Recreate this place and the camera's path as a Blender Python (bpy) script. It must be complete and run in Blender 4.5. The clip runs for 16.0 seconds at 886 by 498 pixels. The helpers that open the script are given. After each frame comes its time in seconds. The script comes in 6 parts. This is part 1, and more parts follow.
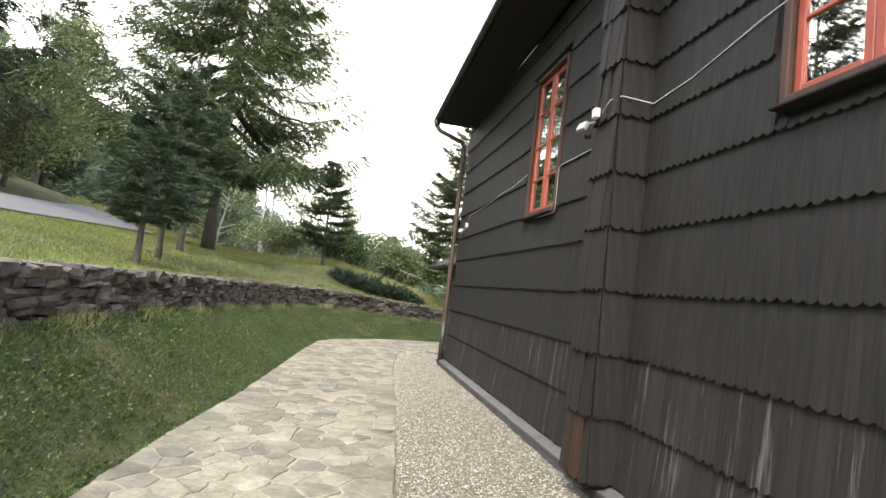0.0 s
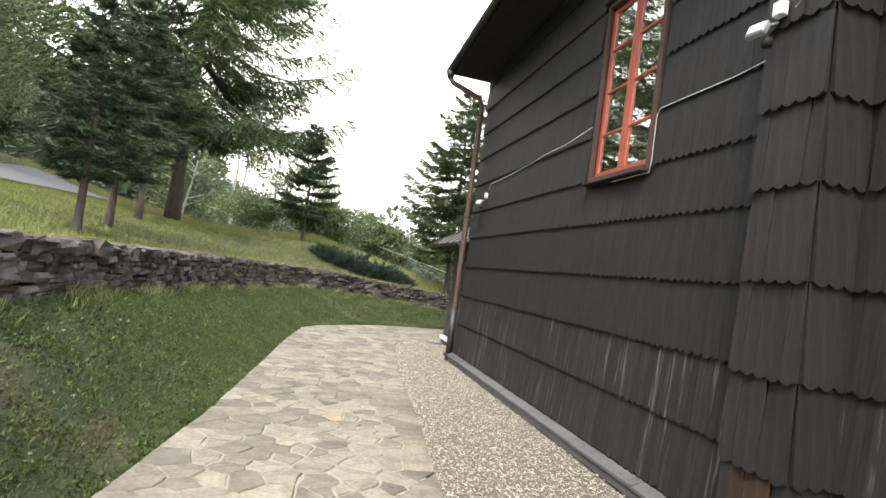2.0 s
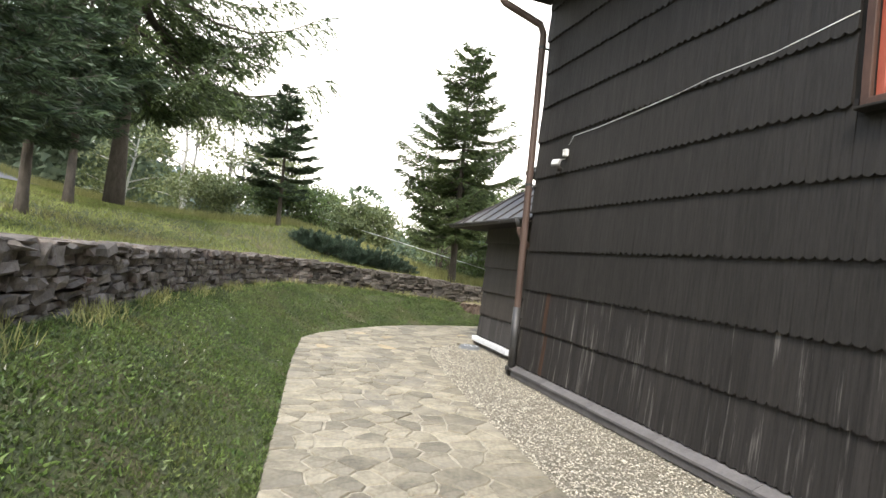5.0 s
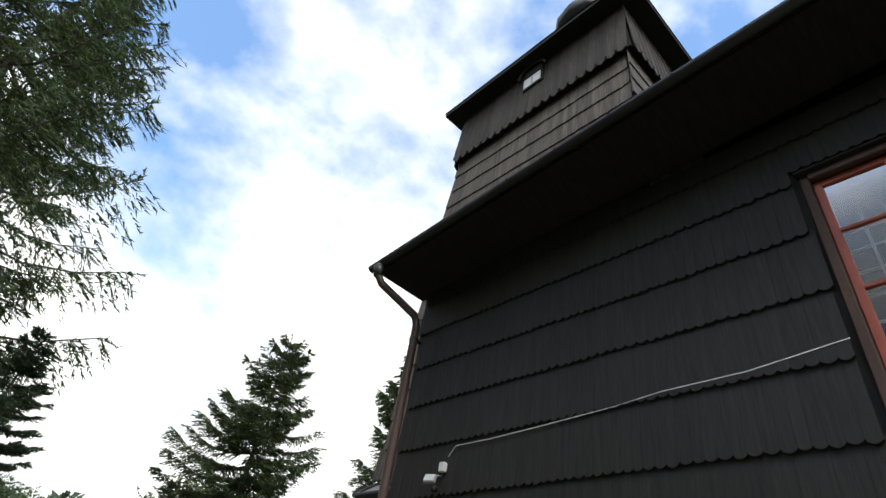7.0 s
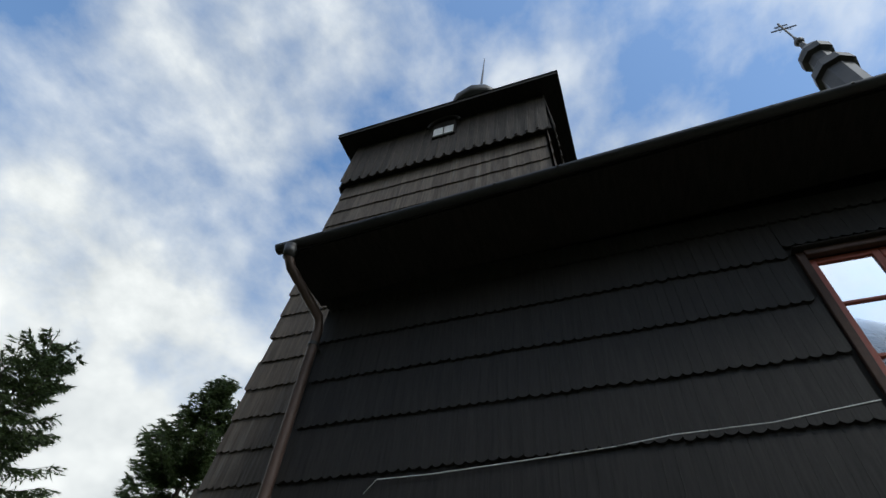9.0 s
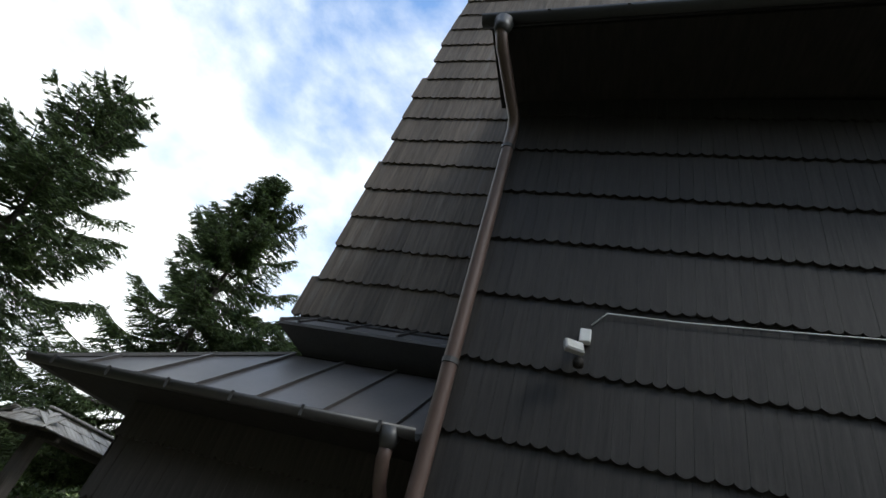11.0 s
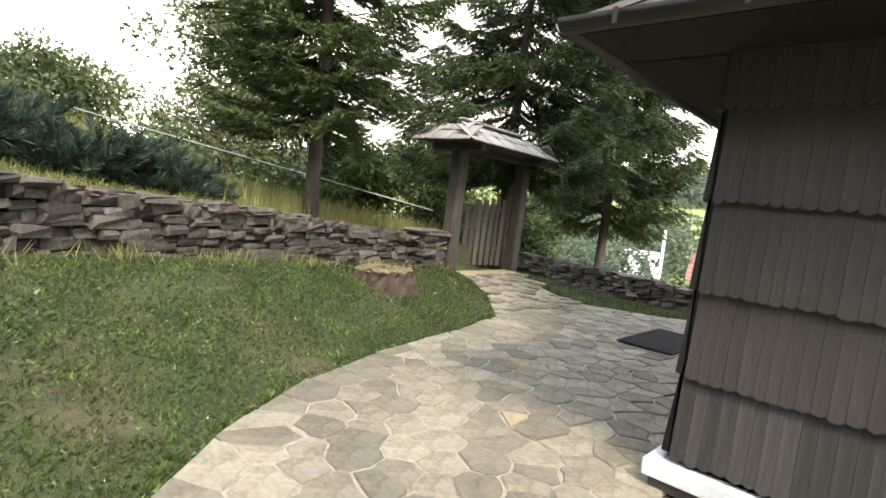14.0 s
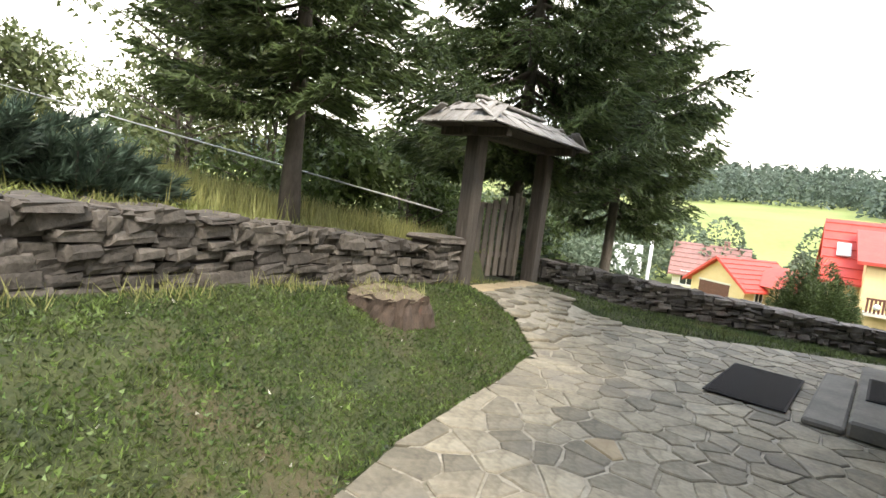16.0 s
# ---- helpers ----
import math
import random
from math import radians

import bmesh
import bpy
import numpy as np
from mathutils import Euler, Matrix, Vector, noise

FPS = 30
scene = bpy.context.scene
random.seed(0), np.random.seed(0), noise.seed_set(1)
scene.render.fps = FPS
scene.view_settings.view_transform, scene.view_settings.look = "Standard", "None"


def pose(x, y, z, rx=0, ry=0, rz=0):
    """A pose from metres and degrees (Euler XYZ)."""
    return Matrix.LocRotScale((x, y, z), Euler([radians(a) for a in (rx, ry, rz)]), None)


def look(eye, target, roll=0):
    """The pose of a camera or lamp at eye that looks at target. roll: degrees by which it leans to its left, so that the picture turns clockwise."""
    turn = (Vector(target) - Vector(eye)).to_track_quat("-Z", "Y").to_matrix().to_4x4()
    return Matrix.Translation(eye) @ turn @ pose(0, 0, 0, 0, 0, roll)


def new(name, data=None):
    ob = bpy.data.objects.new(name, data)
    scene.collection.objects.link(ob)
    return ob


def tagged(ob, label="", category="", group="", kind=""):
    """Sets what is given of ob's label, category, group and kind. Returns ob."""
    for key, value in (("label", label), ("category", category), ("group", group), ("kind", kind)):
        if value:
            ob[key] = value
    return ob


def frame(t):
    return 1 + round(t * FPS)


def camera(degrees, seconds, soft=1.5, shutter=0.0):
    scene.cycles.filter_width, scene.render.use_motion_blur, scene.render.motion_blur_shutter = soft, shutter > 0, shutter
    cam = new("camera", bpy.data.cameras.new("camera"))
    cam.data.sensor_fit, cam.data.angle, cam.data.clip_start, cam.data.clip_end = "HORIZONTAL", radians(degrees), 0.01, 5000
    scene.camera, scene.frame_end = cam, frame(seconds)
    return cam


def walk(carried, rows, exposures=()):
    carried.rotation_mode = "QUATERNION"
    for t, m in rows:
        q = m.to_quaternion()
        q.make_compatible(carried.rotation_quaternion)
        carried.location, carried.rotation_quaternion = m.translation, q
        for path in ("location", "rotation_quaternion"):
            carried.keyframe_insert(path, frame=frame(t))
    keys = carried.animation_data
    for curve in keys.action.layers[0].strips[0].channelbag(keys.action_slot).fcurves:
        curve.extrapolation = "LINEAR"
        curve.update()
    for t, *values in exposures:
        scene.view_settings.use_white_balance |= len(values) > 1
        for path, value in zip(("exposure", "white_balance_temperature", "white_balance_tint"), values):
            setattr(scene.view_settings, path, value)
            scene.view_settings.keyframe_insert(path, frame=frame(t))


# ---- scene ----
cam = camera(79, 16.0)
PATH = [
    (0, (-0.841, -4.522, 1.575), (-0.423, -2.572, 1.733), 6.7),
    (0.5, (-0.886, -4.042, 1.551), (-0.413, -2.109, 1.746), 4.3),
    (1, (-1.008, -3.590, 1.511), (-0.537, -1.661, 1.748), 6.3),
    (1.5, (-1.102, -3.148, 1.526), (-0.548, -1.233, 1.683), 8.9),
    (2, (-1.149, -2.602, 1.527), (-0.622, -0.675, 1.624), 7.9),
    (2.5, (-1.264, -2.083, 1.468), (-0.733, -0.157, 1.542), 6.9),
    (3, (-1.403, -1.598, 1.442), (-0.817, 0.314, 1.487), 5.3),
    (3.2, (-1.421, -1.411, 1.448), (-0.836, 0.501, 1.487), 4.5),
    (5.3, (-1.822, 0.604, 1.478), (-1.067, 2.456, 1.530), 6.5),
    (5.5, (-1.823, 0.797, 1.478), (-1.009, 2.622, 1.536), 7.3),
    (6, (-1.719, 1.372, 1.442), (-0.786, 3.138, 1.536), 8.6),
    (6.5, (-1.739, 1.902, 1.462), (-0.705, 3.494, 2.093), 12.0),
    (7, (-1.810, 2.248, 1.452), (-0.810, 3.470, 2.679), 10.3),
    (7.5, (-1.725, 2.708, 1.418), (-0.813, 3.602, 2.958), 7.5),
    (8, (-1.698, 3.293, 1.342), (-0.716, 4.049, 2.912), 8.5),
    (8.2, (-1.706, 3.478, 1.345), (-0.646, 4.206, 2.876), 8.1),
    (10.3, (-1.524, 5.601, 1.140), (-0.283, 5.823, 2.692), 7.3),
    (10.5, (-1.485, 5.808, 1.128), (-0.202, 6.036, 2.645), 8.7),
    (11, (-1.188, 6.151, 1.325), (0.370, 6.704, 2.451), 17.7),
    (11.5, (-1.095, 6.733, 1.287), (0.585, 7.710, 1.759), 13.6),
    (12, (-1.016, 7.268, 1.295), (0.584, 8.466, 1.347), 10.0),
    (12.5, (-0.843, 7.709, 1.294), (0.654, 9.019, 1.086), 7.3),
    (13, (-0.628, 8.088, 1.301), (0.821, 9.436, 1.014), 5.6),
    (13.5, (-0.507, 8.408, 1.279), (1.018, 9.685, 1.072), 5.9),
    (14, (-0.323, 8.777, 1.297), (1.193, 10.071, 1.128), 6.7),
    (14.5, (-0.100, 9.067, 1.328), (1.392, 10.386, 1.145), 6.4),
    (15, (0.053, 9.458, 1.319), (1.635, 10.672, 1.178), 7.5),
    (15.5, (0.374, 9.857, 1.314), (1.972, 11.048, 1.146), 7.8),
    (16, (0.601, 10.154, 1.344), (2.171, 11.378, 1.152), 6.8),
]
EXPOSURES = [(0, 1.4, 7050, 11), (6.0, 1.36, 7050, 11), (7.0, 0.05, 6500, 8), (8.0, -0.8, 6200, 6), (10.5, -0.42, 6200, 6), (11.0, -0.08, 6200, 7), (11.6, 0.85, 6700, 10), (12.3, 1.5, 7150, 11), (16.0, 1.5, 7250, 11)]
walk(cam, [(t, look(eye, target, roll)) for t, eye, target, roll in PATH], EXPOSURES)

# ---- sky and sun: bright broken cloud ----
SUN_EL, SUN_AZ = radians(52), radians(215)
world = bpy.data.worlds.new("sky")
scene.world = world
world.use_nodes = True
wt = world.node_tree
wt.nodes.clear()


def node(tree, kind, **sets):
    n = tree.nodes.new(kind)
    for k, v in sets.items():
        n.inputs[k].default_value = v
    return n


sky = wt.nodes.new("ShaderNodeTexSky")
sky.sky_type, sky.sun_disc, sky.sun_elevation, sky.sun_rotation = "NISHITA", False, SUN_EL, SUN_AZ
coords = wt.nodes.new("ShaderNodeTexCoord")
stretch = node(wt, "ShaderNodeMapping", Scale=(2.2, 2.2, 3.2))
cloud = node(wt, "ShaderNodeTexNoise", Scale=1.5, Detail=8.0, Roughness=0.56, Distortion=0.1)
cover = wt.nodes.new("ShaderNodeValToRGB")
cover.color_ramp.elements[0].position, cover.color_ramp.elements[1].position = 0.40, 0.70
shade = node(wt, "ShaderNodeTexNoise", Scale=3.0, Detail=6.0, Roughness=0.6)
white = wt.nodes.new("ShaderNodeValToRGB")
white.color_ramp.elements[0].position, white.color_ramp.elements[0].color = 0.3, (10.5, 10.8, 11.0, 1)
white.color_ramp.elements[1].position, white.color_ramp.elements[1].color = 0.7, (17, 16.8, 16.3, 1)
blue = node(wt, "ShaderNodeMix")
blue.data_type = "RGBA"
back = node(wt, "ShaderNodeBackground", Strength=0.1)
wout = wt.nodes.new("ShaderNodeOutputWorld")
wt.links.new(coords.outputs["Generated"], stretch.inputs["Vector"])
wt.links.new(stretch.outputs["Vector"], cloud.inputs["Vector"])
wt.links.new(stretch.outputs["Vector"], shade.inputs["Vector"])
apart = wt.nodes.new("ShaderNodeSeparateXYZ")
low = node(wt, "ShaderNodeMapRange")
low.inputs["From Min"].default_value, low.inputs["From Max"].default_value = 0.75, 0.15
low.inputs["To Min"].default_value, low.inputs["To Max"].default_value = 0.0, 0.34
haze = wt.nodes.new("ShaderNodeMath")
haze.operation = "ADD"
wt.links.new(coords.outputs["Generated"], apart.inputs["Vector"])
wt.links.new(apart.outputs["Z"], low.inputs["Value"])
wt.links.new(cloud.outputs["Fac"], haze.inputs[0])
wt.links.new(low.outputs["Result"], haze.inputs[1])
wt.links.new(haze.outputs["Value"], cover.inputs["Fac"])
deep = node(wt, "ShaderNodeMix")
deep.data_type, deep.blend_type = "RGBA", "MULTIPLY"
deep.inputs["Factor"].default_value, deep.inputs["B"].default_value = 1.0, (3.2, 3.6, 3.8, 1)
wt.links.new(shade.outputs["Fac"], white.inputs["Fac"])
wt.links.new(cover.outputs["Color"], blue.inputs["Factor"])
wt.links.new(sky.outputs["Color"], deep.inputs["A"])
wt.links.new(deep.outputs["Result"], blue.inputs["A"])
wt.links.new(white.outputs["Color"], blue.inputs["B"])
wt.links.new(blue.outputs["Result"], back.inputs["Color"])
wt.links.new(back.outputs["Background"], wout.inputs["Surface"])
sun = new("sun", bpy.data.lights.new("sun", "SUN"))
sun.data.energy, sun.data.angle, sun.data.color = 1.5, radians(12), (1.0, 0.96, 0.9)
sun.matrix_world = look((0, 0, 40), (40 * math.sin(SUN_AZ) * -0.8, 40 * math.cos(SUN_AZ) * -0.8, 0))

# ---- materials ----


def mat(name, dark, light, scale=6.0, rough=0.8, bump=0.3, fine=40.0, stretch=(1, 1, 1), rand=0.0, island=0.0, metal=0.0, coarse=0.7, patch=None, patch_at=(0.55, 0.7), leaf=False, dist=0.01, gloss=0.5):
    """Two scales of noise between two colours, with relief; rand and island vary the value piece by piece."""
    m = bpy.data.materials.new(name)
    m.use_nodes = True
    t = m.node_tree
    p = t.nodes["Principled BSDF"]
    tc = t.nodes.new("ShaderNodeTexCoord")
    mp = node(t, "ShaderNodeMapping", Scale=stretch)
    n1 = node(t, "ShaderNodeTexNoise", Scale=scale, Detail=6.0, Roughness=0.65)
    n2 = node(t, "ShaderNodeTexNoise", Scale=fine, Detail=4.0, Roughness=0.6)
    t.links.new(tc.outputs["Object"], mp.inputs["Vector"])
    for n in (n1, n2):
        t.links.new(mp.outputs["Vector"], n.inputs["Vector"])
    both = node(t, "ShaderNodeMix")
    both.inputs["Factor"].default_value = coarse
    t.links.new(n2.outputs["Fac"], both.inputs["A"])
    t.links.new(n1.outputs["Fac"], both.inputs["B"])
    ramp = t.nodes.new("ShaderNodeValToRGB")
    ramp.color_ramp.elements[0].position, ramp.color_ramp.elements[0].color = 0.32, (*dark, 1)
    ramp.color_ramp.elements[1].position, ramp.color_ramp.elements[1].color = 0.68, (*light, 1)
    t.links.new(both.outputs["Result"], ramp.inputs["Fac"])
    colour = ramp.outputs["Color"]
    if patch:
        n3 = node(t, "ShaderNodeTexNoise", Scale=scale * 0.3, Detail=5.0, Roughness=0.7)
        t.links.new(mp.outputs["Vector"], n3.inputs["Vector"])
        r3 = t.nodes.new("ShaderNodeValToRGB")
        r3.color_ramp.elements[0].position, r3.color_ramp.elements[1].position = patch_at
        t.links.new(n3.outputs["Fac"], r3.inputs["Fac"])
        mx = node(t, "ShaderNodeMix")
        mx.data_type = "RGBA"
        mx.inputs["B"].default_value = (*patch, 1)
        t.links.new(r3.outputs["Color"], mx.inputs["Factor"])
        t.links.new(colour, mx.inputs["A"])
        colour = mx.outputs["Result"]
    if rand or island:
        if rand:
            src = t.nodes.new("ShaderNodeObjectInfo").outputs["Random"]
        else:
            src = t.nodes.new("ShaderNodeNewGeometry").outputs["Random Per Island"]
        amount = rand or island
        val = node(t, "ShaderNodeMapRange")
        val.inputs["To Min"].default_value, val.inputs["To Max"].default_value = 1 - amount, 1 + amount
        t.links.new(src, val.inputs["Value"])
        hs = t.nodes.new("ShaderNodeHueSaturation")
        t.links.new(val.outputs["Result"], hs.inputs["Value"])
        t.links.new(colour, hs.inputs["Color"])
        colour = hs.outputs["Color"]
    t.links.new(colour, p.inputs["Base Color"])
    p.inputs["Roughness"].default_value, p.inputs["Metallic"].default_value = rough, metal
    p.inputs["Specular IOR Level"].default_value = gloss
    if bump:
        b = node(t, "ShaderNodeBump", Strength=bump, Distance=dist)
        t.links.new(both.outputs["Result"], b.inputs["Height"])
        t.links.new(b.outputs["Normal"], p.inputs["Normal"])
    if leaf:
        tr = t.nodes.new("ShaderNodeBsdfTranslucent")
        t.links.new(colour, tr.inputs["Color"])
        mix = node(t, "ShaderNodeMixShader", Fac=0.3)
        t.links.new(p.outputs["BSDF"], mix.inputs[1])
        t.links.new(tr.outputs["BSDF"], mix.inputs[2])
        t.links.new(mix.outputs["Shader"], t.nodes["Material Output"].inputs["Surface"])
    return m


TAR = mat("tarred_shingle", (0.014, 0.0122, 0.0108), (0.038, 0.0332, 0.0295), 5, 0.6, 0.5, 60, (1, 9, 0.7), rand=0.12, dist=0.004, gloss=0.25)
TAR_A = mat("brown_black_shingle", (0.034, 0.0288, 0.0256), (0.080, 0.069, 0.061), 5, 0.6, 0.5, 60, (1, 9, 0.7), rand=0.10, dist=0.004)
TAR_AJ = mat("brown_black_shingles", (0.022, 0.0185, 0.0165), (0.055, 0.047, 0.042), 5, 0.6, 0.5, 60, (1, 9, 0.7), island=0.1, dist=0.004)
TAR_T = mat("tower_shingles", (0.06, 0.048, 0.038), (0.17, 0.138, 0.108), 3, 0.7, 0.6, 50, (1, 9, 0.6), island=0.25, dist=0.004, patch=(0.17, 0.15, 0.13), patch_at=(0.55, 0.72), gloss=0.25)
TAR_J = mat("tarred_shingles", (0.0130, 0.0118, 0.0107), (0.038, 0.0344, 0.0312), 5, 0.6, 0.5, 60, (1, 9, 0.7), island=0.1, dist=0.004, gloss=0.25)
TAR_OLD = mat("weathered_shingle", (0.022, 0.020, 0.019), (0.075, 0.069, 0.064), 4, 0.7, 0.6, 50, (1, 11, 0.6), rand=0.3, dist=0.004, patch=(0.15, 0.138, 0.128), patch_at=(0.56, 0.72))
TAR_OLD_J = mat("weathered_shingles", (0.014, 0.0125, 0.0115), (0.04, 0.0355, 0.032), 4, 0.7, 0.6, 50, (1, 11, 0.6), island=0.22, dist=0.004, patch=(0.15, 0.138, 0.125), patch_at=(0.56, 0.7), gloss=0.25)
TAR_RED = mat("bare_shingle", (0.018, 0.012, 0.009), (0.075, 0.038, 0.022), 4, 0.75, 0.6, 50, (1, 11, 0.6), rand=0.3, dist=0.004, gloss=0.25)
DARK = mat("dark_timber", (0.012, 0.0108, 0.0095), (0.03, 0.0262, 0.0225), 4, 0.8, 0.3, 40, (1, 6, 1), gloss=0.25)
BELFRY = mat("belfry_board", (0.028, 0.023, 0.019), (0.08, 0.068, 0.056), 4, 0.75, 0.5, 50, (9, 9, 0.5), rand=0.3, patch=(0.16, 0.14, 0.11), patch_at=(0.62, 0.72), gloss=0.25)
TIN = mat("sheet_metal", (0.075, 0.07, 0.068), (0.12, 0.112, 0.108), 1.5, 0.42, 0.12, 30, metal=0.25, dist=0.006)
TIN_DARK = mat("dark_sheet_metal", (0.035, 0.034, 0.033), (0.06, 0.058, 0.056), 3, 0.45, 0.1, 40, metal=0.2)
PIPE = mat("brown_pipe", (0.085, 0.055, 0.045), (0.125, 0.085, 0.07), 3, 0.42, 0.08, 60, (1, 1, 0.4), metal=0.1)
REDP = mat("red_paint", (0.30, 0.062, 0.035), (0.42, 0.10, 0.06), 8, 0.5, 0.2, 70, (1, 1, 0.4))
JAMB = mat("brown_jamb", (0.045, 0.022, 0.015), (0.09, 0.045, 0.03), 6, 0.7, 0.3, 60, (1, 1, 0.4))
WHITE = mat("white_plastic", (0.62, 0.62, 0.6), (0.78, 0.78, 0.76), 9, 0.45, 0.05, 60)
GREYP = mat("grey_plastic", (0.25, 0.25, 0.25), (0.33, 0.33, 0.33), 9, 0.45, 0.05, 60)
LENS = mat("lamp_lens", (0.45, 0.45, 0.43), (0.6, 0.6, 0.56), 20, 0.15, 0.1, 60)
LIME = mat("whitewash", (0.62, 0.62, 0.62), (0.86, 0.86, 0.86), 7, 0.85, 0.5, 30, patch=(0.4, 0.4, 0.4), patch_at=(0.62, 0.75))
PALE = mat("pale_concrete", (0.115, 0.108, 0.092), (0.235, 0.22, 0.19), 4, 0.85, 0.4, 50)
KERB = mat("concrete_cap", (0.075, 0.07, 0.068), (0.14, 0.13, 0.125), 4, 0.8, 0.4, 50, rand=0.15)
FLAG = mat("flagstone", (0.10, 0.087, 0.062), (0.34, 0.30, 0.215), 4, 0.75, 0.65, 28, rand=0.34, patch=(0.16, 0.145, 0.12), patch_at=(0.5, 0.75), dist=0.02)
FLAG_J = mat("flagstones", (0.10, 0.087, 0.062), (0.34, 0.30, 0.215), 4, 0.75, 0.65, 28, island=0.32, patch=(0.16, 0.145, 0.12), patch_at=(0.5, 0.75), dist=0.02)
FLAG_O = mat("ochre_flagstone", (0.26, 0.20, 0.12), (0.42, 0.335, 0.21), 5, 0.75, 0.5, 28, rand=0.2, dist=0.02)
MORTAR = mat("mortar", (0.22, 0.195, 0.148), (0.41, 0.37, 0.29), 9, 0.9, 0.7, 60, patch=(0.13, 0.115, 0.075), patch_at=(0.52, 0.66), dist=0.02)
PEBBLE = mat("gravel", (0.19, 0.17, 0.128), (0.52, 0.475, 0.375), 8, 0.8, 0.3, 90, island=0.5)
GRIT = mat("gravel_bed", (0.075, 0.066, 0.048), (0.29, 0.26, 0.2), 70, 0.9, 0.9, 160, dist=0.02)
ROCK = mat("wall_stone", (0.05, 0.043, 0.036), (0.175, 0.152, 0.128), 7, 0.9, 1.0, 30, rand=0.45, patch=(0.045, 0.04, 0.033), patch_at=(0.5, 0.72), dist=0.03)
ROCK_J = mat("wall_stones", (0.055, 0.045, 0.038), (0.19, 0.165, 0.14), 6, 0.88, 0.8, 35, island=0.42, patch=(0.07, 0.032, 0.02), patch_at=(0.56, 0.75), dist=0.03)
EARTH = mat("wall_earth", (0.012, 0.010, 0.008), (0.035, 0.03, 0.024), 8, 0.95, 0.6, 50)
SOIL = mat("ground", (0.018, 0.028, 0.008), (0.075, 0.085, 0.028), 4, 0.95, 0.9, 45, patch=(0.10, 0.078, 0.042), patch_at=(0.5, 0.7), dist=0.05)
BLADE = mat("grass_blade", (0.028, 0.058, 0.012), (0.12, 0.15, 0.042), 1.6, 0.6, 0, 30, island=0.7, patch=(0.20, 0.155, 0.07), patch_at=(0.58, 0.8), leaf=True)
HILLG = mat("hill_grass", (0.12, 0.165, 0.035), (0.29, 0.31, 0.095), 0.9, 0.6, 0, 30, island=0.4, patch=(0.3, 0.25, 0.11), patch_at=(0.55, 0.75), leaf=True)
CLOVER = mat("clover", (0.028, 0.068, 0.012), (0.14, 0.20, 0.055), 2.2, 0.5, 0, 30, island=0.75, patch=(0.17, 0.15, 0.065), patch_at=(0.54, 0.72), leaf=True)
TUFT = mat("tuft", (0.05, 0.10, 0.016), (0.19, 0.26, 0.07), 2.2, 0.5, 0, 30, island=0.7, leaf=True)
STRAW = mat("dry_grass", (0.18, 0.20, 0.06), (0.38, 0.36, 0.15), 1.0, 0.7, 0, 30, island=0.35, leaf=True)
BARK = mat("spruce_bark", (0.05, 0.042, 0.035), (0.145, 0.122, 0.1), 9, 0.9, 0.9, 40, (1, 1, 0.35), dist=0.03)
NEEDLE = mat("spruce_needles", (0.036, 0.064, 0.022), (0.13, 0.175, 0.062), 1.2, 0.55, 0, 20, island=0.6, leaf=True)
NEEDLE_D = mat("dark_needles", (0.020, 0.032, 0.014), (0.055, 0.075, 0.030), 1.2, 0.55, 0, 20, island=0.45, leaf=True)
NEEDLE_B = mat("blue_needles", (0.024, 0.048, 0.023), (0.095, 0.138, 0.07), 2.0, 0.55, 0, 20, island=0.6, leaf=True)
JUNIPER = mat("juniper", (0.030, 0.058, 0.038), (0.085, 0.125, 0.085), 2.0, 0.55, 0, 20, island=0.4, leaf=True)
LEAF = mat("leaves", (0.05, 0.085, 0.02), (0.14, 0.19, 0.06), 0.8, 0.55, 0, 20, island=0.45, leaf=True)
LEAF_L = mat("pale_leaves", (0.09, 0.12, 0.04), (0.21, 0.24, 0.11), 0.8, 0.55, 0, 20, island=0.4, leaf=True)
# Leaf green paled in the colour to stand for haze over distance.
FOREST = mat("far_wood_paled", (0.085, 0.12, 0.075), (0.155, 0.195, 0.125), 0.05, 0.85, 0, 1, island=0.18, leaf=True)
# Green shifted towards blue-grey: valley haze mixed into the colour itself.
FOREST_HAZED = mat("hill_wood_hazed", (0.085, 0.12, 0.095), (0.14, 0.175, 0.135), 0.03, 0.9, 0, 1, island=0.3, leaf=True)
# Blue haze of the far distance, painted as the trees' base colour.
FOREST_HAZE_BLUE = mat("distant_wood_hazed", (0.10, 0.15, 0.16), (0.15, 0.20, 0.20), 0.02, 0.95, 0, 1, island=0.25)
BIRCH = mat("birch_bark", (0.35, 0.34, 0.31), (0.6, 0.59, 0.55), 6, 0.8, 0.3, 30, (1, 1, 3), patch=(0.08, 0.07, 0.06), patch_at=(0.6, 0.7))
ASPHALT = mat("asphalt", (0.13, 0.13, 0.135), (0.19, 0.19, 0.195), 3, 0.9, 0.4, 60)
OLDWOOD = mat("grey_wood", (0.075, 0.062, 0.05), (0.19, 0.165, 0.14), 5, 0.85, 0.7, 45, (6, 6, 0.5), rand=0.25, dist=0.01)
POSTWOOD = mat("post_wood", (0.035, 0.029, 0.024), (0.10, 0.085, 0.07), 5, 0.85, 0.8, 45, (6, 6, 0.5), dist=0.015, patch=(0.17, 0.15, 0.125), patch_at=(0.58, 0.72))
SHAKE = mat("grey_shake", (0.17, 0.16, 0.145), (0.42, 0.40, 0.37), 5, 0.85, 0.7, 45, (5, 1, 5), rand=0.25, patch=(0.09, 0.085, 0.06), patch_at=(0.55, 0.7), dist=0.01)
